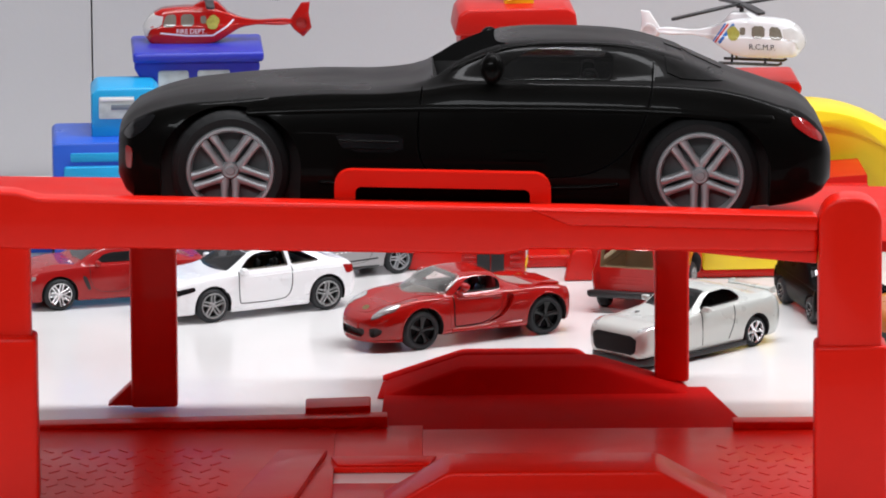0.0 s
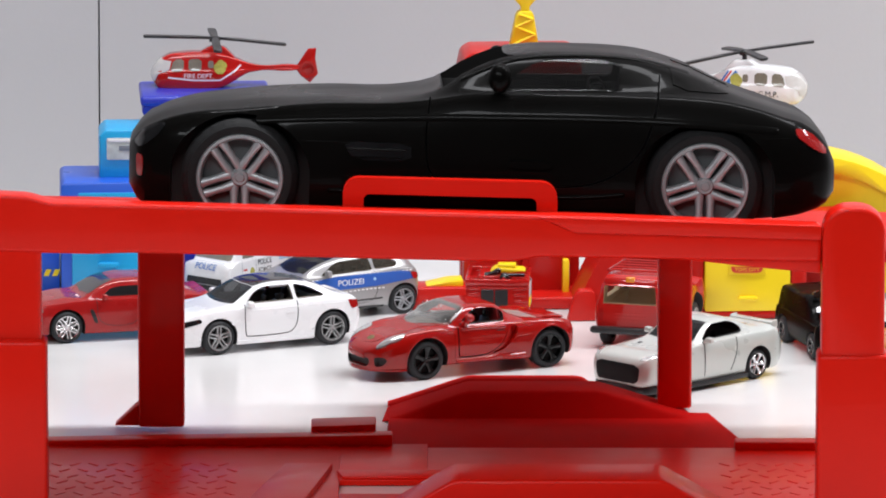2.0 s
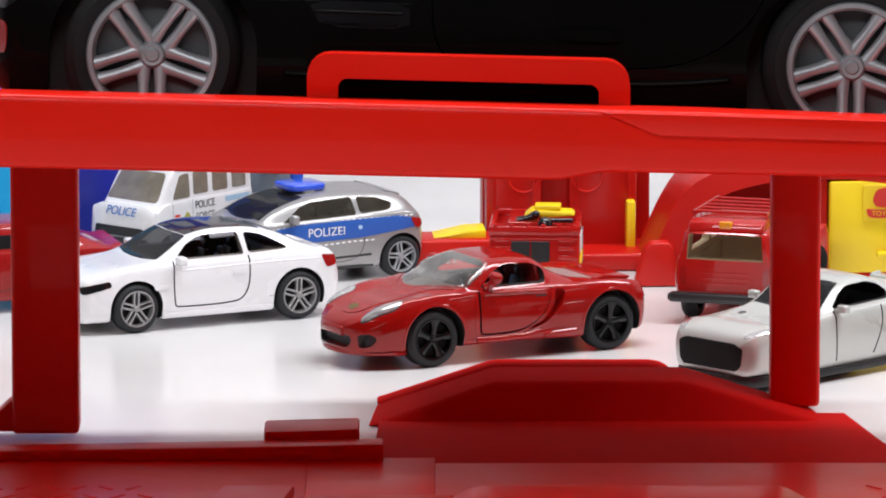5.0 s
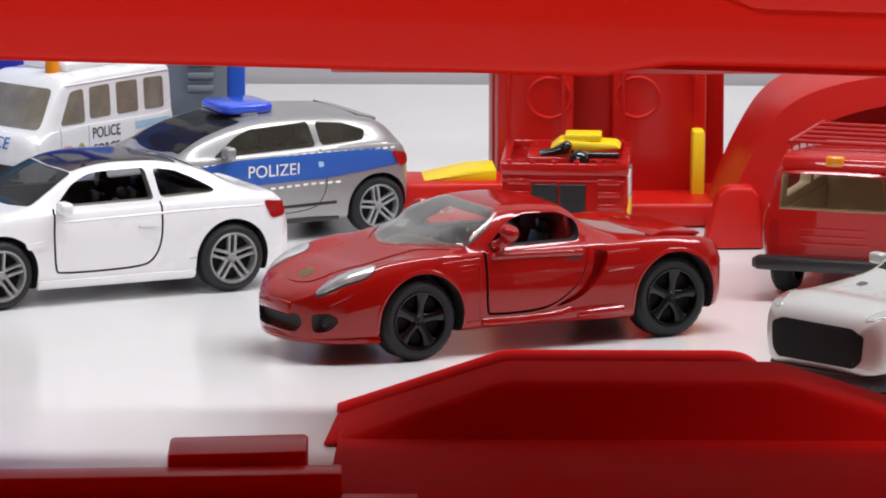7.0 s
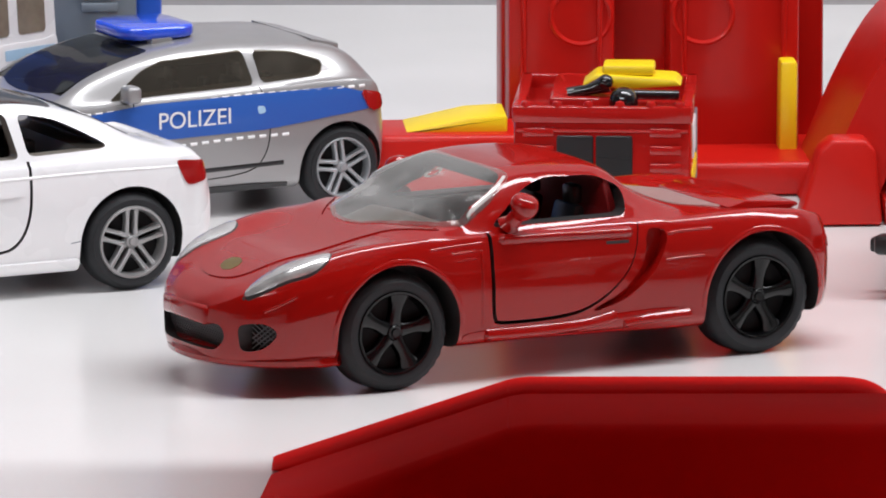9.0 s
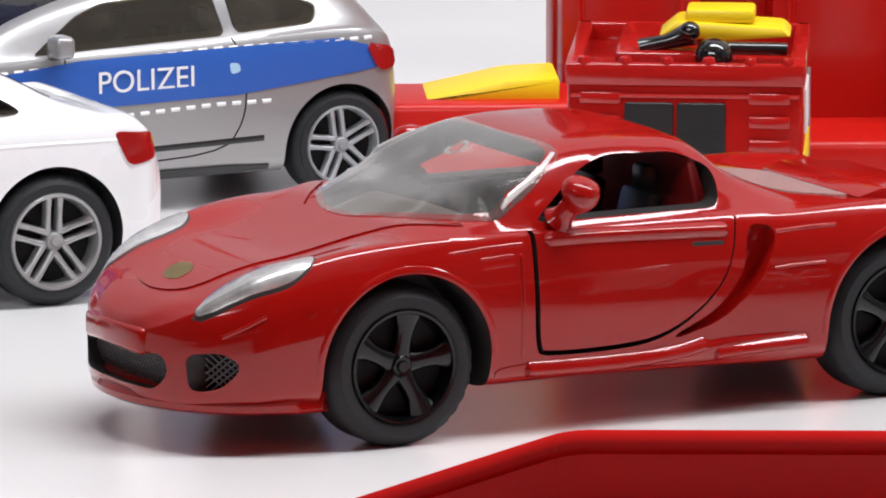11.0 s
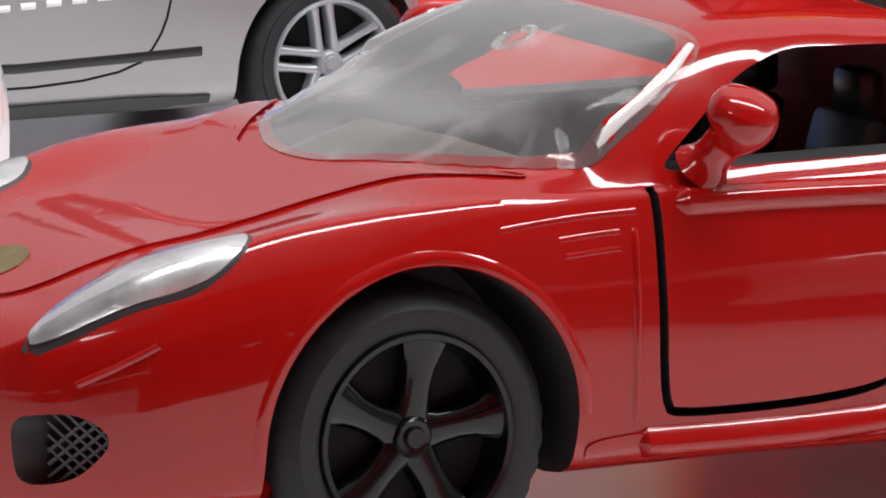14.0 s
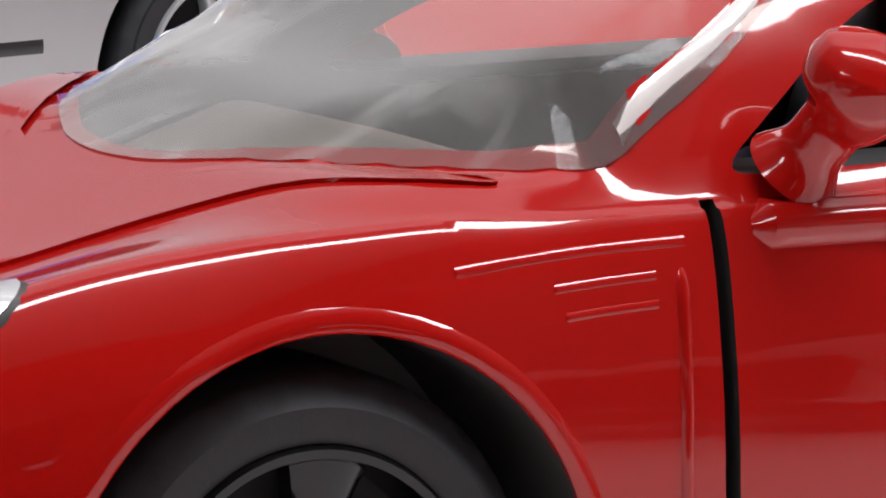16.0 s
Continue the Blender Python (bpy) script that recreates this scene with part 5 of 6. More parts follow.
# dashes along both borders of the stripe, and the word on the door
for z0, z1 in ((21.1, 21.9), (13.9, 14.6)):
    for i in range(26):
        u = 24 - i * 2.2
        if z0 < 18 and not -17 < u < 16:
            continue
        zz0 = z0 + (0.0 if u < -8 else -(u + 8) * 0.045)
        for sd in ("left",):
            part("stripe_dash", strip(pol_tree, [(u, zz0), (u - 1.3, zz0 + 0.03)], sd, 0.6, 0.15), M["white_print"], pol_root)
hit = pol_tree.ray_cast(Vector((1, 60, 17.6)), Vector((0, -1, 0)))[0]
lettering("door_word", "POLIZEI", 4.1, M["white_print"], pol_root, Matrix.Translation((1 * MM, (hit.y + 0.2) * MM, 17.7 * MM)) @ Matrix.Rotation(radians(180), 4, "Z") @ Matrix.Rotation(radians(90), 4, "X"), "white police word")
part("door_crest", skin(pol_tree, soften([(-11, 19.2), (-12.4, 19.1), (-12.6, 18.0), (-11.2, 17.7)], 1), "left", lift=0.2, rings=3), M["pale_blue_print"], pol_root)

# ---------------------------------------------------------------- pearl white sports coupe
GTR = scaled([(42.2, 6.0, 10.6, 12.4, 9.6, 13.2, 6.8), (41.0, 4.6, 14.4, 14.7, 13.0, 15.2, 9.0), (39.4, 4.6, 15.9, 15.9, 14.2, 16.5, 9.8), (36, 4.6, 16.8, 17.0, 15, 17.6, 10.2), (27, 3.8, 17.2, 17.2, 15.6, 17.8, 11), (17, 2.8, 17.2, 17.8, 15.6, 18.4, 12.5), (10.5, 2.8, 17.2, 18.4, 15.6, 19.8, 13),
              (2.5, 2.8, 17.2, 19.2, 15.4, 25.6, 11.8), (-4, 2.8, 17.2, 19.3, 15.3, 27.3, 11.4), (-11, 2.8, 17.2, 19.4, 15.3, 27.1, 11.2), (-18, 2.8, 17.3, 19.5, 15.3, 25.0, 11), (-25, 2.8, 17.4, 19.6, 15.4, 22.0, 11),
              (-30, 3, 17.4, 19.4, 15.6, 21.0, 11.5), (-38, 3.5, 16.8, 19.0, 15.2, 20.2, 12), (-41.5, 5, 14.5, 16, 13, 16.5, 10)], 0.90)
gtr_root, gtr_tree = model_car(
    "model_car", "pearl white die-cast sports coupe with black grille and rear wing", "toy car",
    pose(0.0943, -0.0070, 0, 0, 0, -135.5), GTR, M["pearl"], ((22.7, 5.9), (-22.7, 5.9)), 6.7,
    dict(r=5.9, width=4.6, rim=4.4, spokes=6, rim_mat=M["chrome"], lip=0.35, well_mat=M["black_rubber"]), 14.9,
    cabin=([(9.9, 18.6), (14.5, 28), (2.5, 23.2), (0.3, 22.6), (-11, 23.2), (-16, 21.0), (-17, 18.4), (-14, 7), (7, 7), (8.0, 17)], 11.6, 17.5, 9.0, 24.6),
    side_windows=(fillet([(6.2, 17.8), (1.6, 21.6), (-1.4, 22.9), (-9, 23.1), (-13.4, 22.0), (-16.2, 19.8), (-15.4, 18.3)], 1.3),),
    grooves=(([(5.8, 17.4), (6.4, 12), (6.0, 5.0)], 0.5), ([(-11.5, 17.2), (-11.0, 12), (-8.0, 5.4)], 0.5),),
    skins=(
        ("windscreen", "top", [(9.8, -11.4), (11.2, 0), (9.8, 11.4), (4.6, 10.6), (0.2, 9.6), (0.8, 0), (0.2, -9.6), (4.6, -10.6)], M["smoke"], dict(skin=dict(lift=0.06, rings=6, step=1.0), label="smoked windscreen")),
        ("grille", "front", fillet([(-8.6, 12.5), (8.6, 12.5), (11.4, 11.4), (11.0, 7.0), (9.4, 5.6), (-9.4, 5.6), (-11.0, 7.0), (-11.4, 11.4)], 0.7), M["black_rubber"], dict(skin=dict(lift=0.15), label="wide dark mesh grille")),
        ("head_lamp", "top", soften([(36.6, 10.4), (34, 11.4), (27.5, 14.0), (31, 14.6), (35.6, 13.2)], 1), M["lamp_glass"], dict(skin=dict(lift=0.15))),
        ("head_lamp", "top", soften([(36.6, -10.4), (34, -11.4), (27.5, -14.0), (31, -14.6), (35.6, -13.2)], 1), M["lamp_glass"], dict(skin=dict(lift=0.15))),
        ("bonnet_duct", "top", soften([(20, 6.0), (17.2, 6.4), (17.2, 8.6), (19.6, 7.8)], 1), M["gloss_black"], dict(skin=dict(lift=0.1, rings=3))),
        ("bonnet_duct", "top", soften([(20, -6.0), (17.2, -6.4), (17.2, -8.6), (19.6, -7.8)], 1), M["gloss_black"], dict(skin=dict(lift=0.1, rings=3))),
        ("tail_lamp", "rear", soften([(7, 14.6), (10.5, 14.6), (10.5, 12), (7, 12)]), M["red_glass"], dict(skin=dict(lift=0.15, rings=3))),
        ("tail_lamp", "rear", soften([(-7, 14.6), (-10.5, 14.6), (-10.5, 12), (-7, 12)]), M["red_glass"], dict(skin=dict(lift=0.15, rings=3))),
    ))
bm = bmesh.new()
box(bm, -17, 14.5, -15.7, 15.7, 1.6, 3.5, 0.4)
prism(bm, bend([(28, -14), (30, -15.4), (34, -14.8), (37.4, -12), (38.8, -6), (39.2, 0), (38.8, 6), (37.4, 12), (34, 14.8), (30, 15.4), (28, 14)], 1), 1.6, 4.4, "z", 0.4)
part("skirt", bm, M["black_plastic"], gtr_root, "black lower skirt and splitter")
bm = bmesh.new()
box(bm, -37.4, -33.6, -10.6, 10.6, 18.6, 19.3, 0.3)
for y in (-10.6, 10.6):
    prism(bm, [(-37.6, 17.2), (-37.4, 19.9), (-34.4, 19.6), (-33.2, 17.4)], y - 0.4, y + 0.4, "y", 0.15)
for y in (-9, 9):
    box(bm, -36.0, -34.6, y - 0.6, y + 0.6, 16.0, 18.9, 0.2)
part("rear_wing", bm, M["pearl"], gtr_root)
for sg in (1, -1):
    bm = bmesh.new()
    box(bm, 3.6, 5.8, sg * 16.2 - 1.6, sg * 16.2 + 1.6, 17.2, 19.2, 0.6, 3)
    box(bm, 4.2, 5.4, sg * 14.4 - 1.2, sg * 14.4 + 1.2, 17.0, 18.0, 0.3)
    part("wing_mirror", bm, M["pearl"], gtr_root)
seats(gtr_root, (-5,), 5, 7.2, 0.95)
bm = bmesh.new()
for z in (7.2, 9.0, 10.8):
    for v in box(bm, 37.4, 38.2, -8.0, 8.0, z - 0.16, z + 0.16, 0.08, 1):
        v.co.x -= 0.006 * v.co.y**2
part("grille_bar", bm, M["gloss_black"], gtr_root)
gtr_root.scale = (1.03, 1.0, 1.05)
for c in gtr_root.children:
    if c.name.startswith("wheel"):
        c.scale, c.location.z = (1 / 1.03, 1, 1 / 1.05), 5.9 * MM / 1.05

# ---------------------------------------------------------------- red coupe beside the police playset
RED = scaled(BMW, 0.95)
red_root, red_tree = model_car(
    "model_car", "red die-cast coupe with chrome multi-spoke wheels", "toy car",
    pose(-0.1283, 0.0918, 0, 0, 0, -165), [(a, b, c, d * 0.97, e, f * 0.94 if f > 18 else f, g) for a, b, c, d, e, f, g in RED], M["red_paint"], ((23.5, 6.4), (-23.5, 6.4)), 7.3,
    dict(r=6.4, width=4.8, rim=4.8, spokes=7, rim_mat=M["chrome"], twin=True, lip=0.4), 15.6,
    skins=(
        ("windscreen", "top", [(14, -11.2), (15.2, 0), (14, 11.2), (9, 10.4), (4.2, 9.4), (4.6, 0), (4.2, -9.4), (9, -10.4)], M["gloss_black"], dict(skin=dict(lift=0.08, rings=6, step=1.0))),
        ("side_window", "both", soften([(9.2, 17.9), (4.6, 21.4), (-8, 21.6), (-16, 18.6), (-8, 18.0)], 1), M["gloss_black"], dict(skin=dict(lift=0.1))),
        ("head_lamp", "both", soften([(38.6, 13), (33, 14.2), (33, 12.6), (38, 11)], 1), M["lamp_glass"], dict(skin=dict(lift=0.12))),
        ("side_vent", "both", soften([(14.6, 13.2), (12.8, 13.2), (10.8, 7.6), (12.4, 7.8)], 1), M["black_plastic"], dict(skin=dict(lift=0.08, rings=3))),
    ),
    # two white bars on the bonnet: a painted reflection of letters
    strips=(("bonnet_mark", "top", [(17.5, 4.5), (17.5, 7.0)], 1.3, M["white_print"]), ("bonnet_mark", "top", [(17.5, 8.2), (17.5, 9.0)], 1.3, M["white_print"]), ("door_seam", "both", [(11.4, 17.6), (11.0, 6.4), (-6, 6.4), (-7.4, 17.4)], 0.3, M["black_plastic"]),))
for sg in (1, -1):
    bm = bmesh.new()
    box(bm, 7.4, 9.4, sg * 16.4 - 1.6, sg * 16.4 + 1.6, 17.2, 19.2, 0.6, 3)
    box(bm, 8, 9, sg * 14.6 - 1.2, sg * 14.6 + 1.2, 16.9, 17.9, 0.3)
    part("wing_mirror", bm, M["red_paint"], red_root)

# ---------------------------------------------------------------- white police van
VAN = [(30, 6, 12, 14, 11, 15.5, 9), (29, 4, 14.6, 18.4, 13.6, 20.0, 10), (24, 3.6, 15.6, 21.6, 14.6, 23.6, 12), (21.0, 3.6, 15.8, 23.4, 14.8, 27.0, 13), (15.6, 3.6, 15.8, 24.4, 15.0, 34.6, 13.4), (13.2, 3.6, 15.8, 24.6, 15.0, 37.0, 13.6),
       (6, 3.6, 15.8, 24.8, 15.0, 38.0, 13.8), (-10, 3.6, 15.8, 24.8, 15.0, 38.2, 13.8), (-24, 3.6, 15.8, 24.8, 15.0, 38.0, 13.8), (-28.5, 3.8, 15.4, 24.4, 14.6, 37.0, 13.4), (-30, 5, 13.6, 22, 13, 34.5, 11.5)]
van_root, van_tree = model_car(
    "police_van", "white die-cast police van with amber roof lamp and crest", "toy van",
    pose(-0.0805, 0.1660, 0, 0, 0, -131) @ Matrix.Diagonal((0.75, 0.75, 0.78, 1)), VAN, M["white_paint"], ((18, 6.0), (-18, 6.0)), 7.0,
    dict(r=6.0, width=4.8, rim=3.6, spokes=5, rim_mat=M["grey_rim"], lip=0.4), 15.4,
    skins=(
        ("windscreen", "front", fillet([(-13.0, 24.6), (13.0, 24.6), (11.2, 34.6), (-11.2, 34.6)], 1.6), M["dusty"], dict(skin=dict(lift=0.1, rings=6), label="dusty tinted windscreen")),
        ("front_bumper", "front", fillet([(-14.0, 12.0), (14.0, 12.0), (14, 5.6), (-14, 5.6)], 1), M["black_plastic"], dict(skin=dict(lift=0.9), label="black front bumper and grille")),
        ("front_grille", "front", fillet([(-12.0, 15.8), (12.0, 15.8), (12.6, 12.4), (-12.6, 12.4)], 0.8), M["black_plastic"], dict(skin=dict(lift=0.25))),
        ("door_window", "both", fillet([(16.0, 25.2), (11.6, 33.8), (6.6, 34.2), (6.4, 25.2)], 1.2), M["dusty"], dict(skin=dict(lift=0.1))),
        ("side_window", "both", fillet([(4.4, 26.0), (4.2, 34.2), (-3.8, 34.4), (-3.8, 26.0)], 1.0), M["dusty"], dict(skin=dict(lift=0.1))),
        ("side_window", "both", fillet([(-6.4, 26.0), (-6.4, 34.4), (-14.8, 34.4), (-14.8, 26.0)], 1.0), M["dusty"], dict(skin=dict(lift=0.1))),
        ("side_window", "both", fillet([(-17.4, 26.0), (-17.4, 34.4), (-25, 34.2), (-25, 26.0)], 1.0), M["dusty"], dict(skin=dict(lift=0.1))),
        ("crest", "both", soften([(8.6, 20.6), (6.4, 18.0), (8.6, 15.0), (10.8, 18.0)], 1), M["green_print"], dict(skin=dict(lift=0.1, rings=3), label="green and gold crest shape")),
        ("side_band", "both", fillet([(-13, 23.4), (-27, 23.4), (-27, 21.4), (-13, 21.4)], 0.4), M["pale_blue_print"], dict(skin=dict(lift=0.08, rings=3))),
    ),
    strips=(("door_seam", "both", [(16.4, 24.5), (16.4, 10.5), (5.4, 10.5), (5.4, 24.5)], 0.3, M["grey_toy"]),
            ("roof_gutter", "both", [(13.5, 35.4), (-28, 35.6)], 0.7, M["white_paint"], 0.3),
            ("unit_mark", "left", [(15.6, 19.2), (12.6, 19.2)], 1.3, M["red_print"])))
bm = bmesh.new()
box(bm, -14, 7, -8.5, 8.5, 37.6, 40.6, 1.2, 3)
part("roof_hatch", bm, M["white_paint"], van_root)
bm = bmesh.new()
lathe(bm, [(0.01, 42.6), (1.4, 42.3), (1.9, 41.2), (2.0, 37.0), (0.01, 37.0)], 20, "z", (9.5, 5.5, 0))
part("beacon", bm, M["amber"], van_root, "amber roof beacon")


def on_side(tree, text, u, v, size, mat, root, name, label="", squeeze=1.0, shear=0.0):
    h = tree.ray_cast(Vector((u, 60, v)), Vector((0, -1, 0)))
    nor = h[1]
    up = Vector((0, -nor.z, nor.y)).normalized()
    right = Vector((-1, 0, 0))
    o = h[0] + nor * 0.12
    m = Matrix(((right.x, up.x, nor.x, o.x * MM), (right.y, up.y, nor.y, o.y * MM), (right.z, up.z, nor.z, o.z * MM), (0, 0, 0, 1)))
    return lettering(name, text, size, mat, root, m, label, 0.04, shear, squeeze)


on_side(van_tree, "POLICE", -1.4, 22.0, 4.0, M["black_print"], van_root, "side_word", "black police lettering", 0.85)
on_side(van_tree, "FORCE", -1.4, 17.6, 4.0, M["black_print"], van_root, "side_word", "black police lettering", 0.85)
h = van_tree.ray_cast(Vector((150, 0, 21.0)), Vector((-1, 0, 0)))
nor = h[1]
upv = Vector((-nor.z, 0, nor.x)).normalized()
lettering("front_word", "POLICE", 4.6, M["blue_print"], van_root, Matrix(((0, upv.x, nor.x, (h[0].x + 0.35) * MM), (1, upv.y, nor.y, 0), (0, upv.z, nor.z, (h[0].z + 0.25) * MM), (0, 0, 0, 1))), "blue police lettering", 0.05, 0.2)

# ---------------------------------------------------------------- red rescue off-roader, seen from behind
SUV = [(33, 6, 12, 12, 11, 13, 8), (31.5, 4, 14.4, 15.6, 13.2, 16.4, 9), (22, 3.8, 15.2, 16.6, 14, 17.2, 11), (14, 3.8, 15.4, 17.2, 14.2, 18.2, 12.4), (9, 3.8, 15.4, 17.4, 14.2, 24.0, 12.2), (5, 3.8, 15.4, 17.5, 14.2, 26.0, 12.2),
       (-12, 3.8, 15.4, 17.5, 14.2, 26.6, 12.4), (-27, 3.8, 15.4, 17.5, 14.2, 26.4, 12.4), (-30.5, 3.9, 15.2, 17.4, 14.0, 25.6, 12.0), (-31.5, 4.4, 14.4, 17.0, 13.6, 24.6, 11.2)]
suv_root, suv_tree = model_car(
    "fire_car", "red die-cast fire off-roader with roof rack and dark rear window", "toy car",
    pose(0.0822, 0.0875, 0, 0, 0, 73) @ Matrix.Diagonal((0.93, 0.93, 0.905, 1)), SUV, M["fire_red"], ((20, 6.2), (-20, 6.2)), 7.4,
    dict(r=6.2, width=4.8, rim=3.8, spokes=5, rim_mat=M["grey_rim"], lip=0.4), 15.0,
    cabin=([(-36, 16.6), (-36, 24.2), (-28, 24.6), (6, 24.6), (8, 18), (4, 8), (-26, 8), (-28, 16.6)], 11.6, 16, 11.0, 25),
    inside=M["tan"],
    side_windows=(fillet([(8.0, 18.2), (5.4, 24.0), (-4, 24.2), (-4, 18.2)], 0.8), fillet([(-6, 18.2), (-6, 24.2), (-25.4, 24.2), (-26, 18.2)], 0.8)),
    skins=(
        ("rear_window", "rear", fillet([(-10.4, 24.0), (10.4, 24.0), (11.3, 17.0), (-11.3, 17.0)], 1.2), M["glass"], dict(skin=dict(lift=0.08, rings=4))),
        ("tail_lamp", "rear", soften([(11.6, 14.4), (13.6, 14.2), (13.6, 9), (11.6, 9)], 1), M["red_glass"], dict(skin=dict(lift=0.2))),
        ("tail_lamp", "rear", soften([(-11.6, 14.4), (-13.6, 14.2), (-13.6, 9), (-11.6, 9)], 1), M["red_glass"], dict(skin=dict(lift=0.2))),
    ),
    strips=tuple(("tailgate_rib", "rear", [(-7, z), (7, z)], 0.8, M["fire_red"]) for z in (9.4, 11.0, 12.6)))
bm = bmesh.new()
box(bm, -34.4, -31.2, -16.2, 16.2, 3.6, 6.6, 0.7)
part("rear_bumper", bm, M["black_plastic"], suv_root)
for sg in (1, -1):
    bm = bmesh.new()
    box(bm, -30, -27, sg * 16.6 - 1.3, sg * 16.6 + 1.3, 3.2, 5.4, 0.5)
    part("mud_flap", bm, M["black_plastic"], suv_root)
bm = bmesh.new()
prism(bm, [(-31.2, 25.0), (-30.2, 27.8), (-27, 28.6), (-16, 28.8), (-14, 25.8)], -11.5, 11.5, "y", 0.8, 3)
part("roof_box", bm, M["fire_red"], suv_root, "glossy red roof housing")
bm = bmesh.new()
box(bm, -31.0, -29.2, -2.0, 2.0, 25.9, 28.4, 0.6, 3)
part("rear_beacon", bm, M["amber"], suv_root)
for i, xx in enumerate((-24, -18, -12, -6, 0)):
    bm = bmesh.new()
    tube(bm, [(xx, -11, 26.0), (xx, -11, 30.2), (xx, 11, 30.2), (xx, 11, 26.0)], 0.45, 8)
    part("rack_bar", bm, M["fire_red"], suv_root)
for sg in (1, -1):
    bm = bmesh.new()
    tube(bm, [(-26, sg * 11, 30.2), (3, sg * 11, 30.2), (4, sg * 11, 25.8)], 0.5, 8)
    part("rack_rail", bm, M["fire_red"], suv_root)

# the body rides high over its wheels
for c in suv_root.children:
    if not c.name.startswith("wheel"):
        c.location.z += 3.2 * MM

# ---------------------------------------------------------------- black off-roader and orange car by the right post
BLK = [(a, b, c, d, e, f * 1.06 if f > 20 else f * 1.12, g) for a, b, c, d, e, f, g in SUV]
blk_root, blk_tree = model_car(
    "model_car", "black die-cast off-roader with lamps on its roof", "toy car",
    pose(0.1530, 0.0610, 0, 0, 0, -75) @ Matrix.Diagonal((0.94, 0.94, 0.78, 1)), BLK, M["matt_black"], ((20, 6.6), (-20, 6.6)), 7.8,
    dict(r=6.6, width=5.4, rim=4.0, spokes=6, rim_mat=M["gloss_black"], lip=0.4), 15.6,
    skins=(
        ("windscreen", "front", soften([(-11, 19.4), (11, 19.4), (10, 25), (-10, 25)], 1), M["gloss_black"], dict(skin=dict(lift=0.1))),
        ("grille", "front", soften([(-10, 14), (10, 14), (10, 9), (-10, 9)], 1), M["gloss_black"], dict(skin=dict(lift=0.2))),
        ("side_window", "both", soften([(8, 18.4), (5.4, 25), (-26, 25.4), (-27, 18.4)], 1), M["matt_black"], dict(skin=dict(lift=0.1))),
    ))
bm = bmesh.new()
box(bm, 30.6, 34.6, -16.4, 16.4, 5.0, 9.0, 0.8)
part("front_bumper", bm, M["black_plastic"], blk_root)
bm = bmesh.new()
box(bm, 33.2, 34.9, -6, 6, 15.2, 16.6, 0.2)
box(bm, 31.2, 33.4, -6, 6, 14.4, 16.8, 0.2)
part("bonnet_letters", bm, M["badge"], blk_root, "unreadable pale bar on the nose")
for y in (-9, -4.5, 0, 4.5, 9):
    bm = bmesh.new()
    lathe(bm, [(0.01, 8.2), (1.9, 8.2), (2.0, 7.4), (1.4, 5.0), (0.01, 5.0)], 18, "x", (0, y, 29.8))
    part("roof_lamp", bm, M["gloss_black"], blk_root)
ora_root, ora_tree = model_car(
    "model_car", "orange-brown die-cast car with dark windows", "toy car",
    pose(0.1996, 0.0158, 0, 0, 0, -141) @ Matrix.Scale(1.016, 4), scaled(BMW, 0.98), M["orange"], ((24.5, 6.6), (-24.5, 6.6)), 7.6,
    dict(r=6.6, width=5, rim=4.6, spokes=5, rim_mat=M["chrome"], lip=0.4), 16.0,
    skins=(
        ("windscreen", "top", [(14, -11.2), (15.2, 0), (14, 11.2), (9, 10.4), (4.2, 9.4), (4.6, 0), (4.2, -9.4), (9, -10.4)], M["gloss_black"], dict(skin=dict(lift=0.08, rings=6, step=1.0))),
        ("side_window", "both", soften([(9.2, 18.6), (4.6, 22.4), (-8, 22.6), (-16, 19.4), (-8, 18.8)], 1), M["gloss_black"], dict(skin=dict(lift=0.1))),
        ("head_lamp", "both", soften([(38.6, 13), (33, 14.2), (33, 12.6), (38, 11)], 1), M["lamp_glass"], dict(skin=dict(lift=0.12))),
        ("grille", "front", soften([(-10, 8), (10, 8), (9, 4.8), (-9, 4.8)], 1), M["black_plastic"], dict(skin=dict(lift=0.12))),
    ))

# ---------------------------------------------------------------- small fire engine behind the sports car
eng = thing("fire_engine", pose(0.0222, 0.0980, 0, 0, 0, -3) @ Matrix.Diagonal((0.86, 0.88, 0.81, 1)), "small red die-cast fire engine with black doors and yellow water cannon", "toy truck", "parked model cars")
bm = bmesh.new()
box(bm, -14.6, 14.2, 0, 34, 3.5, 23.4, 0.7, 2)
part("body", bm, M["fire_red"], eng)
for b in ((-14.9, 14.5, -0.6, 1.0), (-14.9, -12.9, 1.0, 34), (12.5, 14.5, 1.0, 34), (-14.9, 14.5, 32.4, 34)):
    bm = bmesh.new()
    box(bm, b[0], b[1], b[2], b[3], 22.8, 25.8, 0.4, 2)
    part("roof_rim", bm, M["fire_red"], eng)
bm = bmesh.new()
box(bm, -15.2, 14.8, -1.8, 0.4, 2.2, 5.2, 0.4)
part("rear_step", bm, M["black_plastic"], eng)
for x0 in (-7.6, -1.2):
    bm = bmesh.new()
    prism(bm, rounded(x0, x0 + 6.0, 9.0, 20.6, 0.3, 2), -0.5, 0.3, "y", 0.12, 1)
    for z in (11.5, 14, 16.5):
        box(bm, x0 + 0.5, x0 + 5.5, -0.62, -0.45, z, z + 0.25)
    part("rear_shutter", bm, M["black_plastic"], eng, "black ribbed rear shutter")
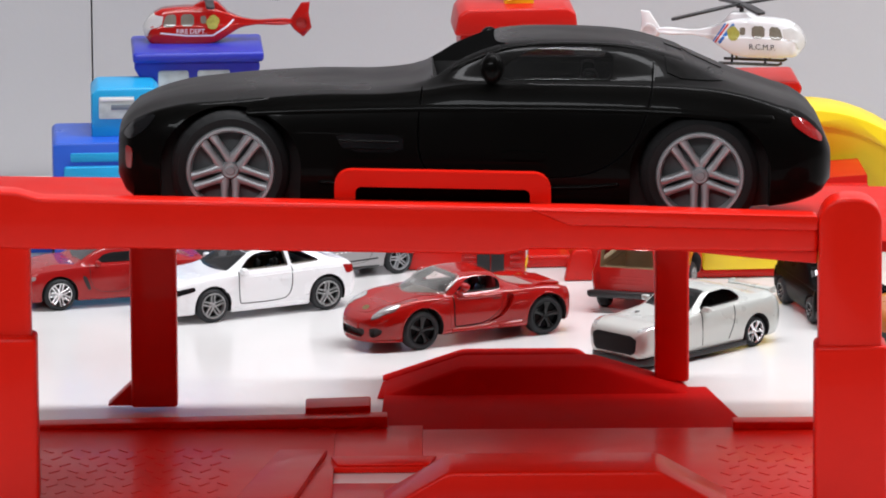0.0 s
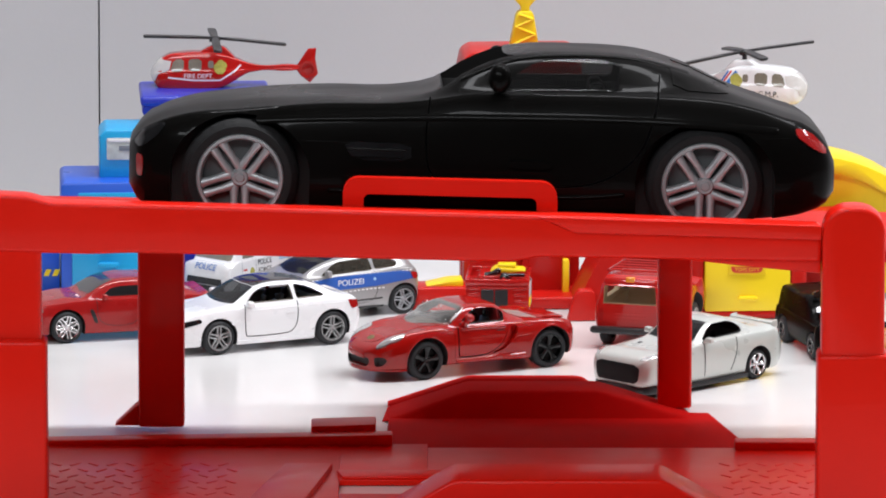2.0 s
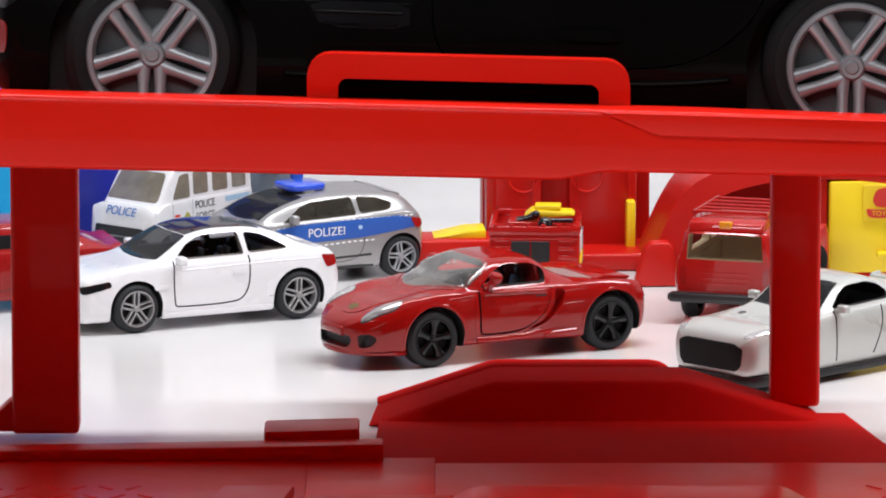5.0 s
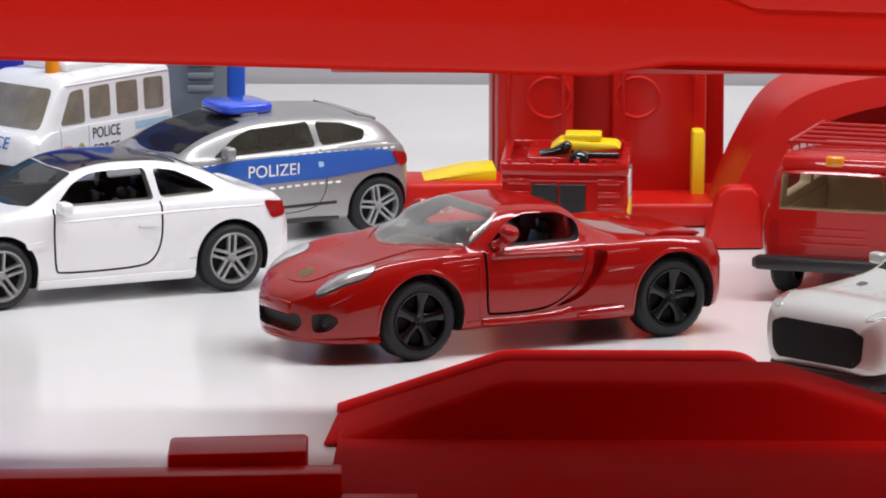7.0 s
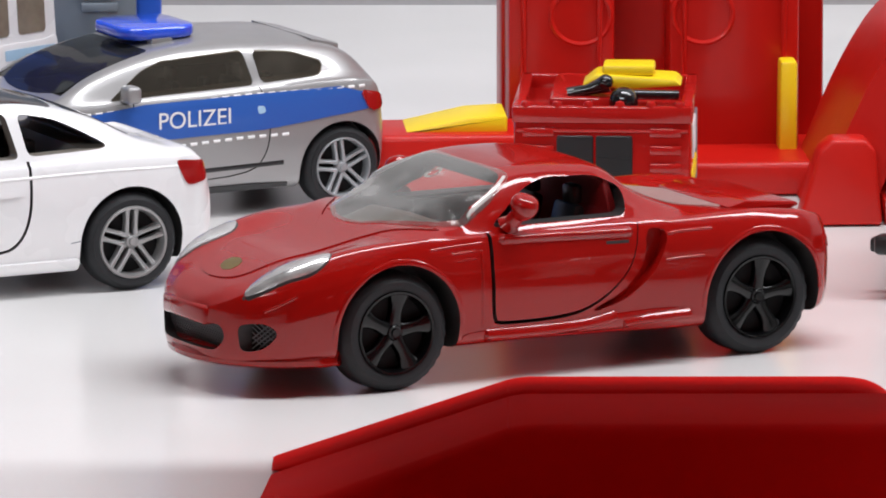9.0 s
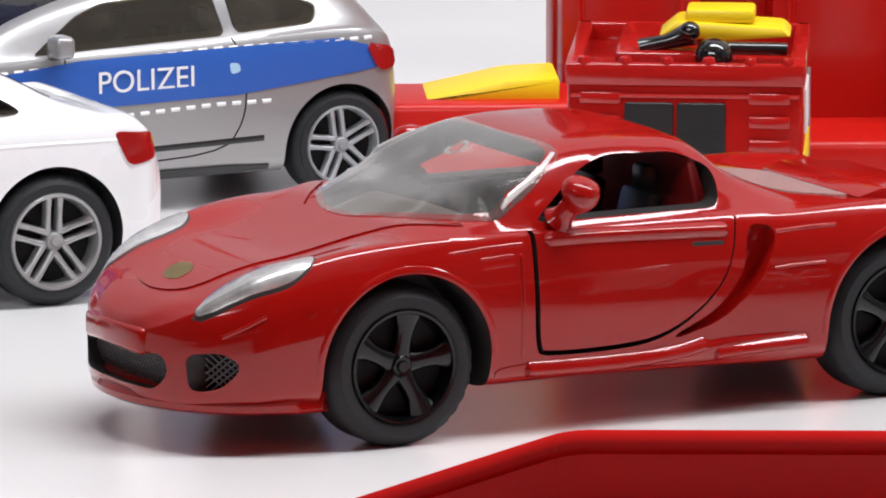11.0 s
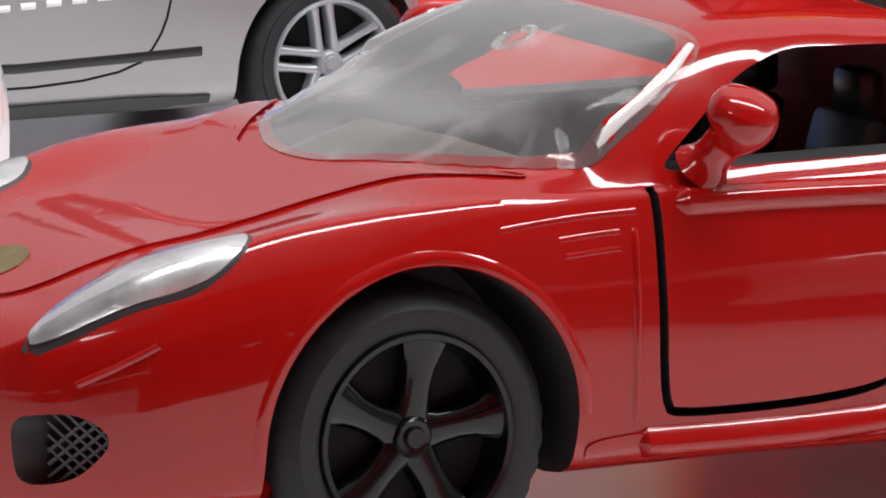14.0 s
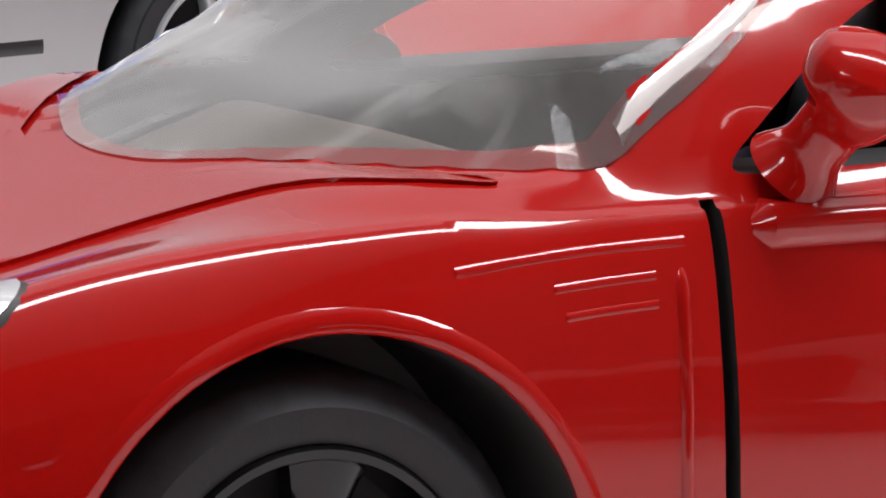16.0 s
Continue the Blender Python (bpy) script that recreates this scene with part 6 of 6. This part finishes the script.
for x0 in (-13.2, 7.6):
    for i in range(5):
        bm = bmesh.new()
        box(bm, x0, x0 + 5.2, -0.55, 0.3, 8 + i * 3.1, 9.6 + i * 3.1, 0.3, 2)
        part("side_rib", bm, M["fire_red"], eng)
for y0, y1, z0, z1, mt in ((6, 30, 9.5, 13.0, "yellow"), (12, 24, 14.5, 20.5, "white_print"), (27, 33, 8, 20, "grey_toy")):
    bm = bmesh.new()
    box(bm, 14.0, 14.5, y0, y1, z0, z1, 0.12, 1)
    part("side_panel", bm, M[mt], eng)
for z in (21.5, 23.2):
    bm = bmesh.new()
    tube(bm, [(-14.2, -0.2, z), (13.8, -0.2, z)], 0.35, 8)
    part("grab_rail", bm, M["fire_red"], eng)
for x in (-12.6, -7.5, -2.4, 2.7, 7.8, 12.4):
    bm = bmesh.new()
    lathe(bm, [(0.01, 1.2), (0.7, 1.0), (0.9, 0.4), (0.9, 0.0), (0.01, 0.0)], 12, "z", (x, 0.3, 25.5))
    part("roof_stud", bm, M["fire_red"], eng)
bm = bmesh.new()
box(bm, -9, 2, 4, 28, 23.2, 26.6, 0.6)
part("roof_locker", bm, M["fire_red"], eng)
bm = bmesh.new()
prism(bm, [(-4, 27.6), (-1.5, 29.8), (11.5, 29.0), (12.6, 27.8), (5, 27.2)], 9, 18, "y", 0.5, 2)
box(bm, -0.5, 8, 10, 17, 29.4, 31.2, 0.5)
part("water_cannon", bm, M["yellow"], eng, "yellow water cannon shroud")
bm = bmesh.new()
tube(bm, [(-6.0, 6, 26.8), (-2.6, 6, 27.6), (0.6, 6, 28.8)], [1.2, 1.0, 1.7], 12)
ball(bm, (3.2, 3.4, 26.0), 2.4, (1, 1, 1.1))
tube(bm, [(3.2, 3.4, 23.4), (3.2, 3.4, 27.4)], 2.1, 12)
tube(bm, [(3.2, 5, 27.0), (12, 7, 26.6)], 0.9, 10)
ball(bm, (0.2, 5, 29.2), 1.3)
part("nozzle", bm, M["gloss_black"], eng, "black swivelling nozzle")
for wx in (-12.0, 11.6):
    for wy in (8, 27):
        h = new("wheel")
        h.parent, h.location = eng, (wx * MM, wy * MM, 5 * MM)
        bm = bmesh.new()
        lathe(bm, [(2.6, -2), (4.6, -2.1), (5, -1.4), (5, 1.4), (4.6, 2.1), (2.6, 2)], 40, "x")
        part("tyre", bm, M["rubber"], h)
        bm = bmesh.new()
        lathe(bm, [(0.01, -1.6), (2.5, -1.7), (2.7, 0), (2.5, 1.7), (0.01, 1.6)], 28, "x")
        part("rim", bm, M["grey_rim"], h)


# ---------------------------------------------------------------- red fire station playset
def ring_panel(bm, outline, y0, y1, bevel=0.8):
    prism(bm, outline, y0, y1, "y", bevel, 2)


fs = thing("fire_station", pose(0.0080, -0.0127, 0, 0, 0, 3.6) @ Matrix.Diagonal((0.836, 0.836, 0.79, 1)), "red plastic toy fire station with tower, ramp and yellow trims", "playset")
bm = bmesh.new()
box(bm, -12, 16, 184.2, 203, 0.2, 12.2, 1.2, 3)
box(bm, 13.6, 205, 184.3, 236, 0.2, 6.5, 1.2, 3)
part("base", bm, M["red_toy"], fs)
bm = bmesh.new()
prism(bm, [(-5, 11.6), (13, 11.6), (13, 15.2), (6, 14.8), (-5, 12.2)], 188, 202, "y", 0.6, 2)
part("kerb_trim", bm, M["yellow"], fs, "yellow kerb trim")
bm = bmesh.new()
ring_panel(bm, [(13.5, 6), (71, 6), (71, 96), (69, 106), (17, 106), (13.5, 96)], 214, 226)
part("tower_wall", bm, M["red_toy"], fs)
for x0, x1, cx in ((14.2, 33.0, 27.0), (42.6, 65.6, 48.6)):
    bm = bmesh.new()
    prism(bm, [(x0, 6), (x1, 6), (x1, 38), (x1 - 4, 48), (x1 - 4, 92), (x0 + 1.5, 92), (x0 + 1.5, 48), (x0, 38)], 204, 214.5, "y", 0.7, 2)
    pillar = part("pillar", bm, M["red_toy"], fs)
    for z in (31, 50, 70):
        bm = bmesh.new()
        lathe(bm, [(4.9, -0.25), (5.3, -0.45), (5.7, -0.2), (5.9, 0.6), (4.6, 0.6), (4.7, 0.2)], 36, "y", (cx, 204, z))
        part("round_recess", bm, M["red_toy"], pillar)
    for sx in (x0 + 2.6, x1 - 2.6):
        bm = bmesh.new()
        tube(bm, [(sx, 203.8, 14), (sx, 203.8, 36), (sx + (3.0 if sx < cx else -3.0), 203.8, 45), (sx + (3.0 if sx < cx else -3.0), 203.8, 90)], 0.6, 8)
        part("rib", bm, M["red_toy"], pillar)
bm = bmesh.new()
prism(bm, [(61.6, 5), (64.8, 5), (64.8, 23), (61.8, 23)], 198, 203.9, "y", 0.6, 2)
part("yellow_post", bm, M["yellow"], fs, "yellow post")
# curved gable: a broad frame round a recessed panel
out_l = bend([(63.5, 0.4), (66.5, 9), (73, 25), (80, 36), (92, 41.5), (112, 44.5), (205, 50)], 3)
inn_l = bend([(73.5, 0.4), (76, 8), (82, 22), (88, 30.5), (97, 34.5), (113, 37.5), (205, 42)], 3)
bm = bmesh.new()
vs = [[bm.verts.new((x, y, z)) for x, z in o] for o, y in ((out_l, 160), (inn_l, 158.5), (out_l, 200), (inn_l, 180))]
for i in range(len(out_l) - 1):
    for a, b in ((0, 1), (1, 3), (3, 2), (2, 0)):
        bm.faces.new((vs[a][i], vs[a][i + 1], vs[b][i + 1], vs[b][i]))
bmesh.ops.bevel(bm, geom=[e for e in bm.edges if e.calc_face_angle(0) > 0.9], offset=0.8, segments=2, affect="EDGES")
part("gable_frame", bm, M["red_toy"], fs)
bm = bmesh.new()
prism(bm, inn_l + [(205, 0.4)], 178, 184, "y")
part("gable_panel", bm, M["red_toy"], fs)
bm = bmesh.new()
prism(bm, [(60.4, 0.3), (75, 0.3), (73.8, 14), (72, 16), (66.0, 16), (64.0, 14)], 153, 160, "y", 0.8, 3)
part("gable_foot", bm, M["red_toy"], fs)
bm = bmesh.new()
box(bm, 75.5, 205, 154, 179, 0.2, 4.4, 0.7)
part("gable_step", bm, M["red_toy"], fs)
bm = bmesh.new()
tube(bm, [(81, 172, 4.2), (81, 172, 8.2)], 1.6, 14)
part("brass_knob", bm, M["yellow"], fs, "small brass-coloured knob")
# yellow drawer front
bm = bmesh.new()
prism(bm, rounded(126, 167, 4.6, 37.4, 1.0, 2), 152, 160, "y", 0.5, 2)
drawer = part("drawer", bm, M["yellow"], fs, "yellow drawer front")
bm = bmesh.new()
prism(bm, rounded(142, 151.4, 10.2, 12.2, 0.9, 4), 149.4, 152.4, "y", 0.3, 2)
part("drawer_handle", bm, M["yellow"], drawer)
bm = bmesh.new()
prism(bm, rounded(137.2, 155.2, 23.4, 36.2, 0.6, 3), 151.6, 152.1, "y", 0.1, 1)
part("badge_plate", bm, M["yellow"], drawer)
bm = bmesh.new()
prism(bm, soften([(138.2, 27.8), (140.6, 27.4), (151.6, 27.4), (154, 27.8), (153.2, 25.0), (151.2, 24.4), (141.0, 24.4), (139.0, 25.0)], 1), 151.2, 151.7, "y")
part("badge_ribbon", bm, M["red_print"], drawer, "red ribbon of the badge")
bm = bmesh.new()
prism(bm, soften([(142.0, 28.2), (150.4, 28.2), (152, 30.6), (150.6, 34.6), (146.2, 35.6), (141.8, 34.6), (140.4, 30.6)], 1), 151.25, 151.7, "y")
part("badge_shield", bm, M["red_print"], drawer, "red shield of the badge")
lettering("badge_word", "TOYS CITY", 2.4, M["yellow"], drawer, Matrix.Translation((0.1461, 0.15112, 0.0260)) @ Matrix.Rotation(radians(90), 4, "X"), "yellow badge words", 0.03)
for x0, x1 in ((118.5, 125.6), (167.5, 175)):
    bm = bmesh.new()
    box(bm, x0, x1, 154, 179, 4.2, 40, 0.8)
    part("frame_post", bm, M["red_toy"], fs)
bm = bmesh.new()
box(bm, 118, 205, 153, 179, 37.9, 46.2, 0.8)
part("lintel", bm, M["red_toy"], fs)
bm = bmesh.new()
box(bm, 138.5, 151.5, 151.9, 153.1, 39.2, 44.8, 0.2)
part("name_plate", bm, M["yellow"], fs)
lettering("plate_word", "DEPT.", 4.4, M["black_print"], fs, Matrix.Translation((0.145, 0.1517, 0.042)) @ Matrix.Rotation(radians(90), 4, "X"), "black word on yellow", 0.03)
# yellow slide
bm = bmesh.new()
oa = [(180 + 72 * math.sin(radians(a)), 4 + 72 * math.cos(radians(a))) for a in range(-36, 91, 6)]
ia = [(180 + 64 * math.sin(radians(a)), 4 + 64 * math.cos(radians(a))) for a in range(90, -37, -6)]
prism(bm, oa + ia, 196, 232, "y", 0.8, 2)
part("slide_rim", bm, M["yellow"], fs, "curved yellow slide rim")
bm = bmesh.new()
prism(bm, ia[::-1] + [(244, 3), (142, 3)], 204, 226, "y")
part("slide_wall", bm, M["yellow"], fs)
# sign and crane on the tower
bm = bmesh.new()
prism(bm, [(12, 117), (71, 117), (70, 127.5), (66, 130.5), (18, 130.5), (14, 127.5)], 198, 234, "y", 1.4, 3)
part("roof", bm, M["red_toy"], fs)
bm = bmesh.new()
prism(bm, rounded(15, 69, 101, 117.6, 1.5, 3), 201, 232, "y", 0.8, 2)
part("roof_sign", bm, M["red_toy"], fs)
lettering("roof_word", "FIRE DEPT.", 9.5, M["yellow"], fs, Matrix.Translation((0.042, 0.2008, 0.1105)) @ Matrix.Rotation(radians(90), 4, "X"), "yellow raised words", 0.3)
bm = bmesh.new()
prism(bm, [(36.6, 129.5), (51.2, 129.5), (48.6, 147), (47.2, 149), (41.4, 149), (40.0, 147)], 212, 220, "y", 0.7, 2)
mast = part("crane_mast", bm, M["yellow"], fs, "yellow crane mast")
for a, b in (((38.6, 132), (49.0, 137)), ((49.0, 137), (39.8, 141)), ((39.8, 141), (48.0, 145)), ((48.0, 145), (41.2, 147.6))):
    bm = bmesh.new()
    tube(bm, [(a[0], 211.9, a[1]), (b[0], 211.9, b[1])], 0.8, 8)
    part("lattice_bar", bm, M["yellow"], mast)
bm = bmesh.new()
prism(bm, [(42.4, 148.5), (46.4, 148.5), (46.6, 151.5), (51.5, 157), (56.5, 160.5), (55, 162), (45, 159), (34, 162), (32.5, 160.5), (37.5, 157), (42.2, 151.5)], 213, 219, "y", 0.6, 2)
part("crane_head", bm, M["yellow"], fs, "yellow forked crane head")
# red control cab and landing pad
bm = bmesh.new()
prism(bm, [(128, 62), (176, 62), (182, 80), (180, 83.5), (124, 83.5), (122, 80)], 232, 272, "y", 1.4, 3)
part("control_cab", bm, M["red_toy"], fs)
for x0 in (128, 144, 160):
    bm = bmesh.new()
    prism(bm, rounded(x0, x0 + 13, 66.5, 77.5, 1.0, 3), 231.2, 232.4, "y", 0.2, 1)
    part("cab_window", bm, M["white_print"], fs)
bm = bmesh.new()
box(bm, 140, 164, 238, 266, 13.5, 62.5, 1.0)
part("cab_tower", bm, M["red_toy"], fs)

# ---------------------------------------------------------------- blue police station playset
ps = thing("police_station", pose(0.014, -0.003, 0, 0, 0, 3) @ Matrix.Diagonal((0.88, 0.88, 0.85, 1)), "blue plastic toy police station with cyan doors and tower", "playset")
bm = bmesh.new()
box(bm, -215, -60, 186, 300, 0.2, 4.0, 0.8)
part("base", bm, M["grey_toy"], ps)
bm = bmesh.new()
prism(bm, rounded(-180, -137, 3.8, 58, 2.6, 4), 192, 240, "y", 0.9, 2)
part("front_block", bm, M["blue"], ps)
bm = bmesh.new()
prism(bm, rounded(-137.4, -84, 3.8, 54, 2.6, 4), 219, 240, "y", 0.9, 2)
part("rear_block", bm, M["blue"], ps)
bm = bmesh.new()
prism(bm, rounded(-175, -141, 4.6, 47, 1.2, 3), 189.4, 192.4, "y", 0.5, 2)
door = part("door", bm, M["cyan"], ps, "cyan hinged door")
bm = bmesh.new()
prism(bm, rounded(-163, -153.6, 18.0, 20.2, 0.8, 3), 186.6, 189.8, "y", 0.3)
part("door_handle", bm, M["cyan"], door)
bm = bmesh.new()
prism(bm, soften([(-163, 36), (-158.3, 37.2), (-153.6, 36), (-154, 29), (-158.3, 24.6), (-162.6, 29)], 1), 188.4, 189.6, "y", 0.3)
part("badge", bm, M["badge"], door, "worn silver shield badge")
bm = bmesh.new()
prism(bm, rounded(-172, -144, 49.0, 53.2, 0.8, 3), 191.2, 192.3, "y", 0.2)
part("sign_board", bm, M["cyan"], ps)
bm = bmesh.new()
prism(bm, rounded(-135, -86, 5.4, 43, 1.2, 3), 217.6, 219.4, "y", 0.4)
part("navy_panel", bm, M["navy"], ps, "navy wall panel")
bm = bmesh.new()
prism(bm, [(-162, 57.6), (-131, 57.6), (-131, 78), (-134, 81), (-159, 81), (-162, 78)], 206, 236, "y", 1.0, 3)
tower = part("tower", bm, M["cyan"], ps)
bm = bmesh.new()
prism(bm, rounded(-158.6, -142.4, 66.6, 77, 0.8, 3), 205.2, 206.3, "y", 0.1, 1)
pic = part("picture_sticker", bm, M["sticker"], tower, "grey street photo sticker")
bm = bmesh.new()
box(bm, -153, -144, 204.9, 205.4, 71, 73.5, 0.2)
part("picture_car", bm, M["grey_toy"], pic)
bm = bmesh.new()
box(bm, -158, -143, 204.9, 205.4, 75.2, 76.6, 0.1)
part("picture_row", bm, M["white_print"], pic)
# side annexe with a hatched floor strip
bm = bmesh.new()
prism(bm, [(-215, 3.8), (-180.6, 3.8), (-180.6, 30), (-215, 22)], 200, 240, "y", 0.8)
part("annexe", bm, M["blue"], ps)
for i in range(6):
    bm = bmesh.new()
    prism(bm, [(-196 + i * 4, 12), (-193.6 + i * 4, 12), (-192.4 + i * 4, 15), (-194.8 + i * 4, 15)], 199.2, 200.3, "y")
    part("hazard_bar", bm, M["yellow"], ps)
bm = bmesh.new()
box(bm, -79, -57.4, 238, 262, 0.5, 62, 0.8)
pil = part("grey_pillar", bm, M["grey_toy"], ps, "grey louvred pillar")
for i in range(9):
    bm = bmesh.new()
    box(bm, -67, -60.6, 236.9, 238.2, 22 + i * 3.2, 23.6 + i * 3.2, 0.3)
    part("louvre", bm, M["grey_toy"], pil)
bm = bmesh.new()
box(bm, -57.6, -53.0, 240, 258, 0.5, 64, 0.8)
part("blue_post", bm, M["blue"], ps)
# control cab with landing pad
bm = bmesh.new()
prism(bm, [(-128, 62), (-94, 62), (-84, 85), (-86, 92.5), (-140, 92.5), (-142, 85)], 232, 272, "y", 1.4, 3)
part("control_cab", bm, M["navy"], ps)
bm = bmesh.new()
box(bm, -142.5, -82.5, 229, 275, 88, 93, 1.6, 3)
part("landing_pad", bm, M["navy"], ps)
for x0, x1 in ((-131, -117), (-113, -98)):
    bm = bmesh.new()
    prism(bm, rounded(x0, x1, 70, 84, 1.2, 3), 231.0, 232.4, "y", 0.2, 1)
    part("cab_window", bm, M["sticker"], ps)
bm = bmesh.new()
box(bm, -126, -98, 238, 266, 3.8, 62.5, 1.0)
part("cab_tower", bm, M["blue"], ps)


# ---------------------------------------------------------------- helicopters
HEL = [(33, -2, 2, 0, 1.6, 1.4, 1), (31, -6, 6, 0, 5.6, 4.5, 3.4), (25, -8.4, 8.4, 1, 7.8, 9.5, 5.4), (17, -9, 9, 2, 8.4, 11, 6.2), (5, -9, 9, 2, 8.4, 11.4, 6.4), (-5, -7.6, 8.4, 2, 7.6, 10.4, 5.6), (-12, -4, 6.4, 2, 5.6, 8, 4),
       (-18, -0.6, 3.4, 2, 3, 5.4, 2.4), (-24, 0.6, 2, 2, 1.8, 4, 1.5), (-46, 1.4, 1.5, 2.2, 1.3, 3.6, 1.1), (-47.5, 1.8, 1.0, 2.2, 0.9, 3.2, 0.8)]


def helicopter(m, label, paint, turn, tilt, marks):
    root = thing("toy_helicopter", m, label, "toy helicopter", "toy helicopters on landing pads")
    bm = shell(HEL, 48)
    tree = BVHTree.FromBMesh(bm)
    part("fuselage", bm, paint, root)
    part("nose_bubble", skin(tree, soften([(-6.6, 8), (6.6, 8), (8, 1), (6, -5), (-6, -5), (-8, 1)], 1), "front", lift=0.35, rings=6), M["milky"], root, "clear plastic nose")
    for o in ([(23, 1), (21, 7.5), (15.5, 8), (15.5, 1.4)], [(13, 1.6), (13, 8), (6, 8), (6, 1.6)], [(2.5, 3), (2.5, 7), (-0.5, 7), (-0.5, 3)]):
        for sd in ("left", "right"):
            part("window", skin(tree, soften(o, 1), sd, lift=0.12, rings=3), M["dusty"], root)
    for sd in ("left", "right"):
        part("crest", skin(tree, soften([(-4, 8), (-8, 5), (-6, 0), (-2, 0), (0, 4)], 1), sd, lift=0.12, rings=3), M["green_print"], root, "round gold crest shape")
    bm = bmesh.new()
    prism(bm, [(-44, 2), (-51, 12.6), (-55.6, 13), (-55, 7), (-56.5, -1), (-52, -6), (-47, -2)], -0.9, 0.9, "y", 0.5)
    fin = part("tail_fin", bm, paint, root)
    bm = bmesh.new()
    lathe(bm, [(3.2, -1.6), (4.6, -1.6), (4.6, 1.6), (3.2, 1.6)], 24, "y", (-51, 0, 1.5))
    part("tail_fan", bm, paint, fin)
    bm = bmesh.new()
    prism(bm, [(8, 10.6), (2, 14.2), (-6, 14.0), (-12, 8), (-6, 8), (6, 8)], -3.6, 3.6, "y", 1.0, 3)
    part("engine_cowl", bm, paint, root)
    bm = bmesh.new()
    tube(bm, [(-1, 0, 13), (-1, 0, 18)], 1.3, 12)
    lathe(bm, [(0.01, 19.4), (2.0, 19.2), (3.0, 18.0), (3.0, 16.4), (0.01, 16.4)], 20, "z", (-1, 0, 0))
    hub = part("rotor_hub", bm, M["black_plastic"], root)
    for a in turn:
        bm = bmesh.new()
        c, s = math.cos(radians(a)), math.sin(radians(a))
        prism(bm, [(2, -1.2), (12, -2.2), (37, -2.3), (38.4, -1.2), (38.4, 1.2), (37, 2.3), (12, 2.2), (2, 1.2)], 17.6, 19.0, "z", 0.2, 1)
        for v in bm.verts:
            x, y = v.co.x, v.co.y
            v.co = (c * x - s * y - 1, s * x + c * y, v.co.z - 0.0009 * x * x + tilt * (c * x - s * y))
        part("rotor_blade", bm, M["black_plastic"], hub)
    for sg in (1, -1):
        bm = bmesh.new()
        tube(bm, [(22, sg * 6.5, -11.5), (20, sg * 6.5, -12.6), (-12, sg * 6.5, -12.6)], 0.8, 8)
        for x in (13, -5):
            tube(bm, [(x, sg * 4.5, -7), (x, sg * 6.5, -12.6)], 0.7, 8)
        part("skid", bm, M["black_plastic"], root)
    marks(root, tree)
    return root


def fire_marks(root, tree):
    for sd in ("left", "right"):
        part("side_band", strip(tree, [(24, -2), (10, -3.4), (-4, -3.4), (-12, 1.4), (-15, 4.4)], sd, 1.1), M["white_print"], root)
    on_side(tree, "FIRE DEPT.", 7.5, -1.2, 3.6, M["white_print"], root, "side_word", "white fire lettering", 0.95)


def mountie_marks(root, tree):
    for off, mt in ((0, "blue_print"), (-3.0, "red_print"), (-4.6, "blue_print")):
        for sd in ("left", "right"):
            part("side_band", strip(tree, [(-4 + off, 8.4), (-12 + off * 0.8, -2)], sd, 2.2 if mt == "blue_print" and off == 0 else 1.2), M[mt], root)
    h = tree.ray_cast(Vector((13, -60, -3)), Vector((0, 1, 0)))[0]
    lettering("side_word", "R.C.M.P.", 4.2, M["black_print"], root, Matrix.Translation((12 * MM, (h.y - 0.3) * MM, -3 * MM)) @ Matrix.Rotation(radians(90), 4, "X"), "black initials", 0.05)


K1 = 0.76
heli1 = helicopter(pose(-0.0930, 0.2190, 0.0850, 0, 0, 180) @ Matrix.Scale(K1, 4), "red and clear die-cast fire helicopter on a navy pad", M["fire_red"], (4, 94, 184, 274), 0.07, fire_marks)
K2 = 0.76
heli2 = helicopter(pose(0.1238, 0.1903, 0.0840, 0, 0, -14) @ Matrix.Scale(K2, 4), "white die-cast helicopter with blue stripes on a red pad", M["white_paint"], (28, 118, 208, 298), 0.15, mountie_marks)
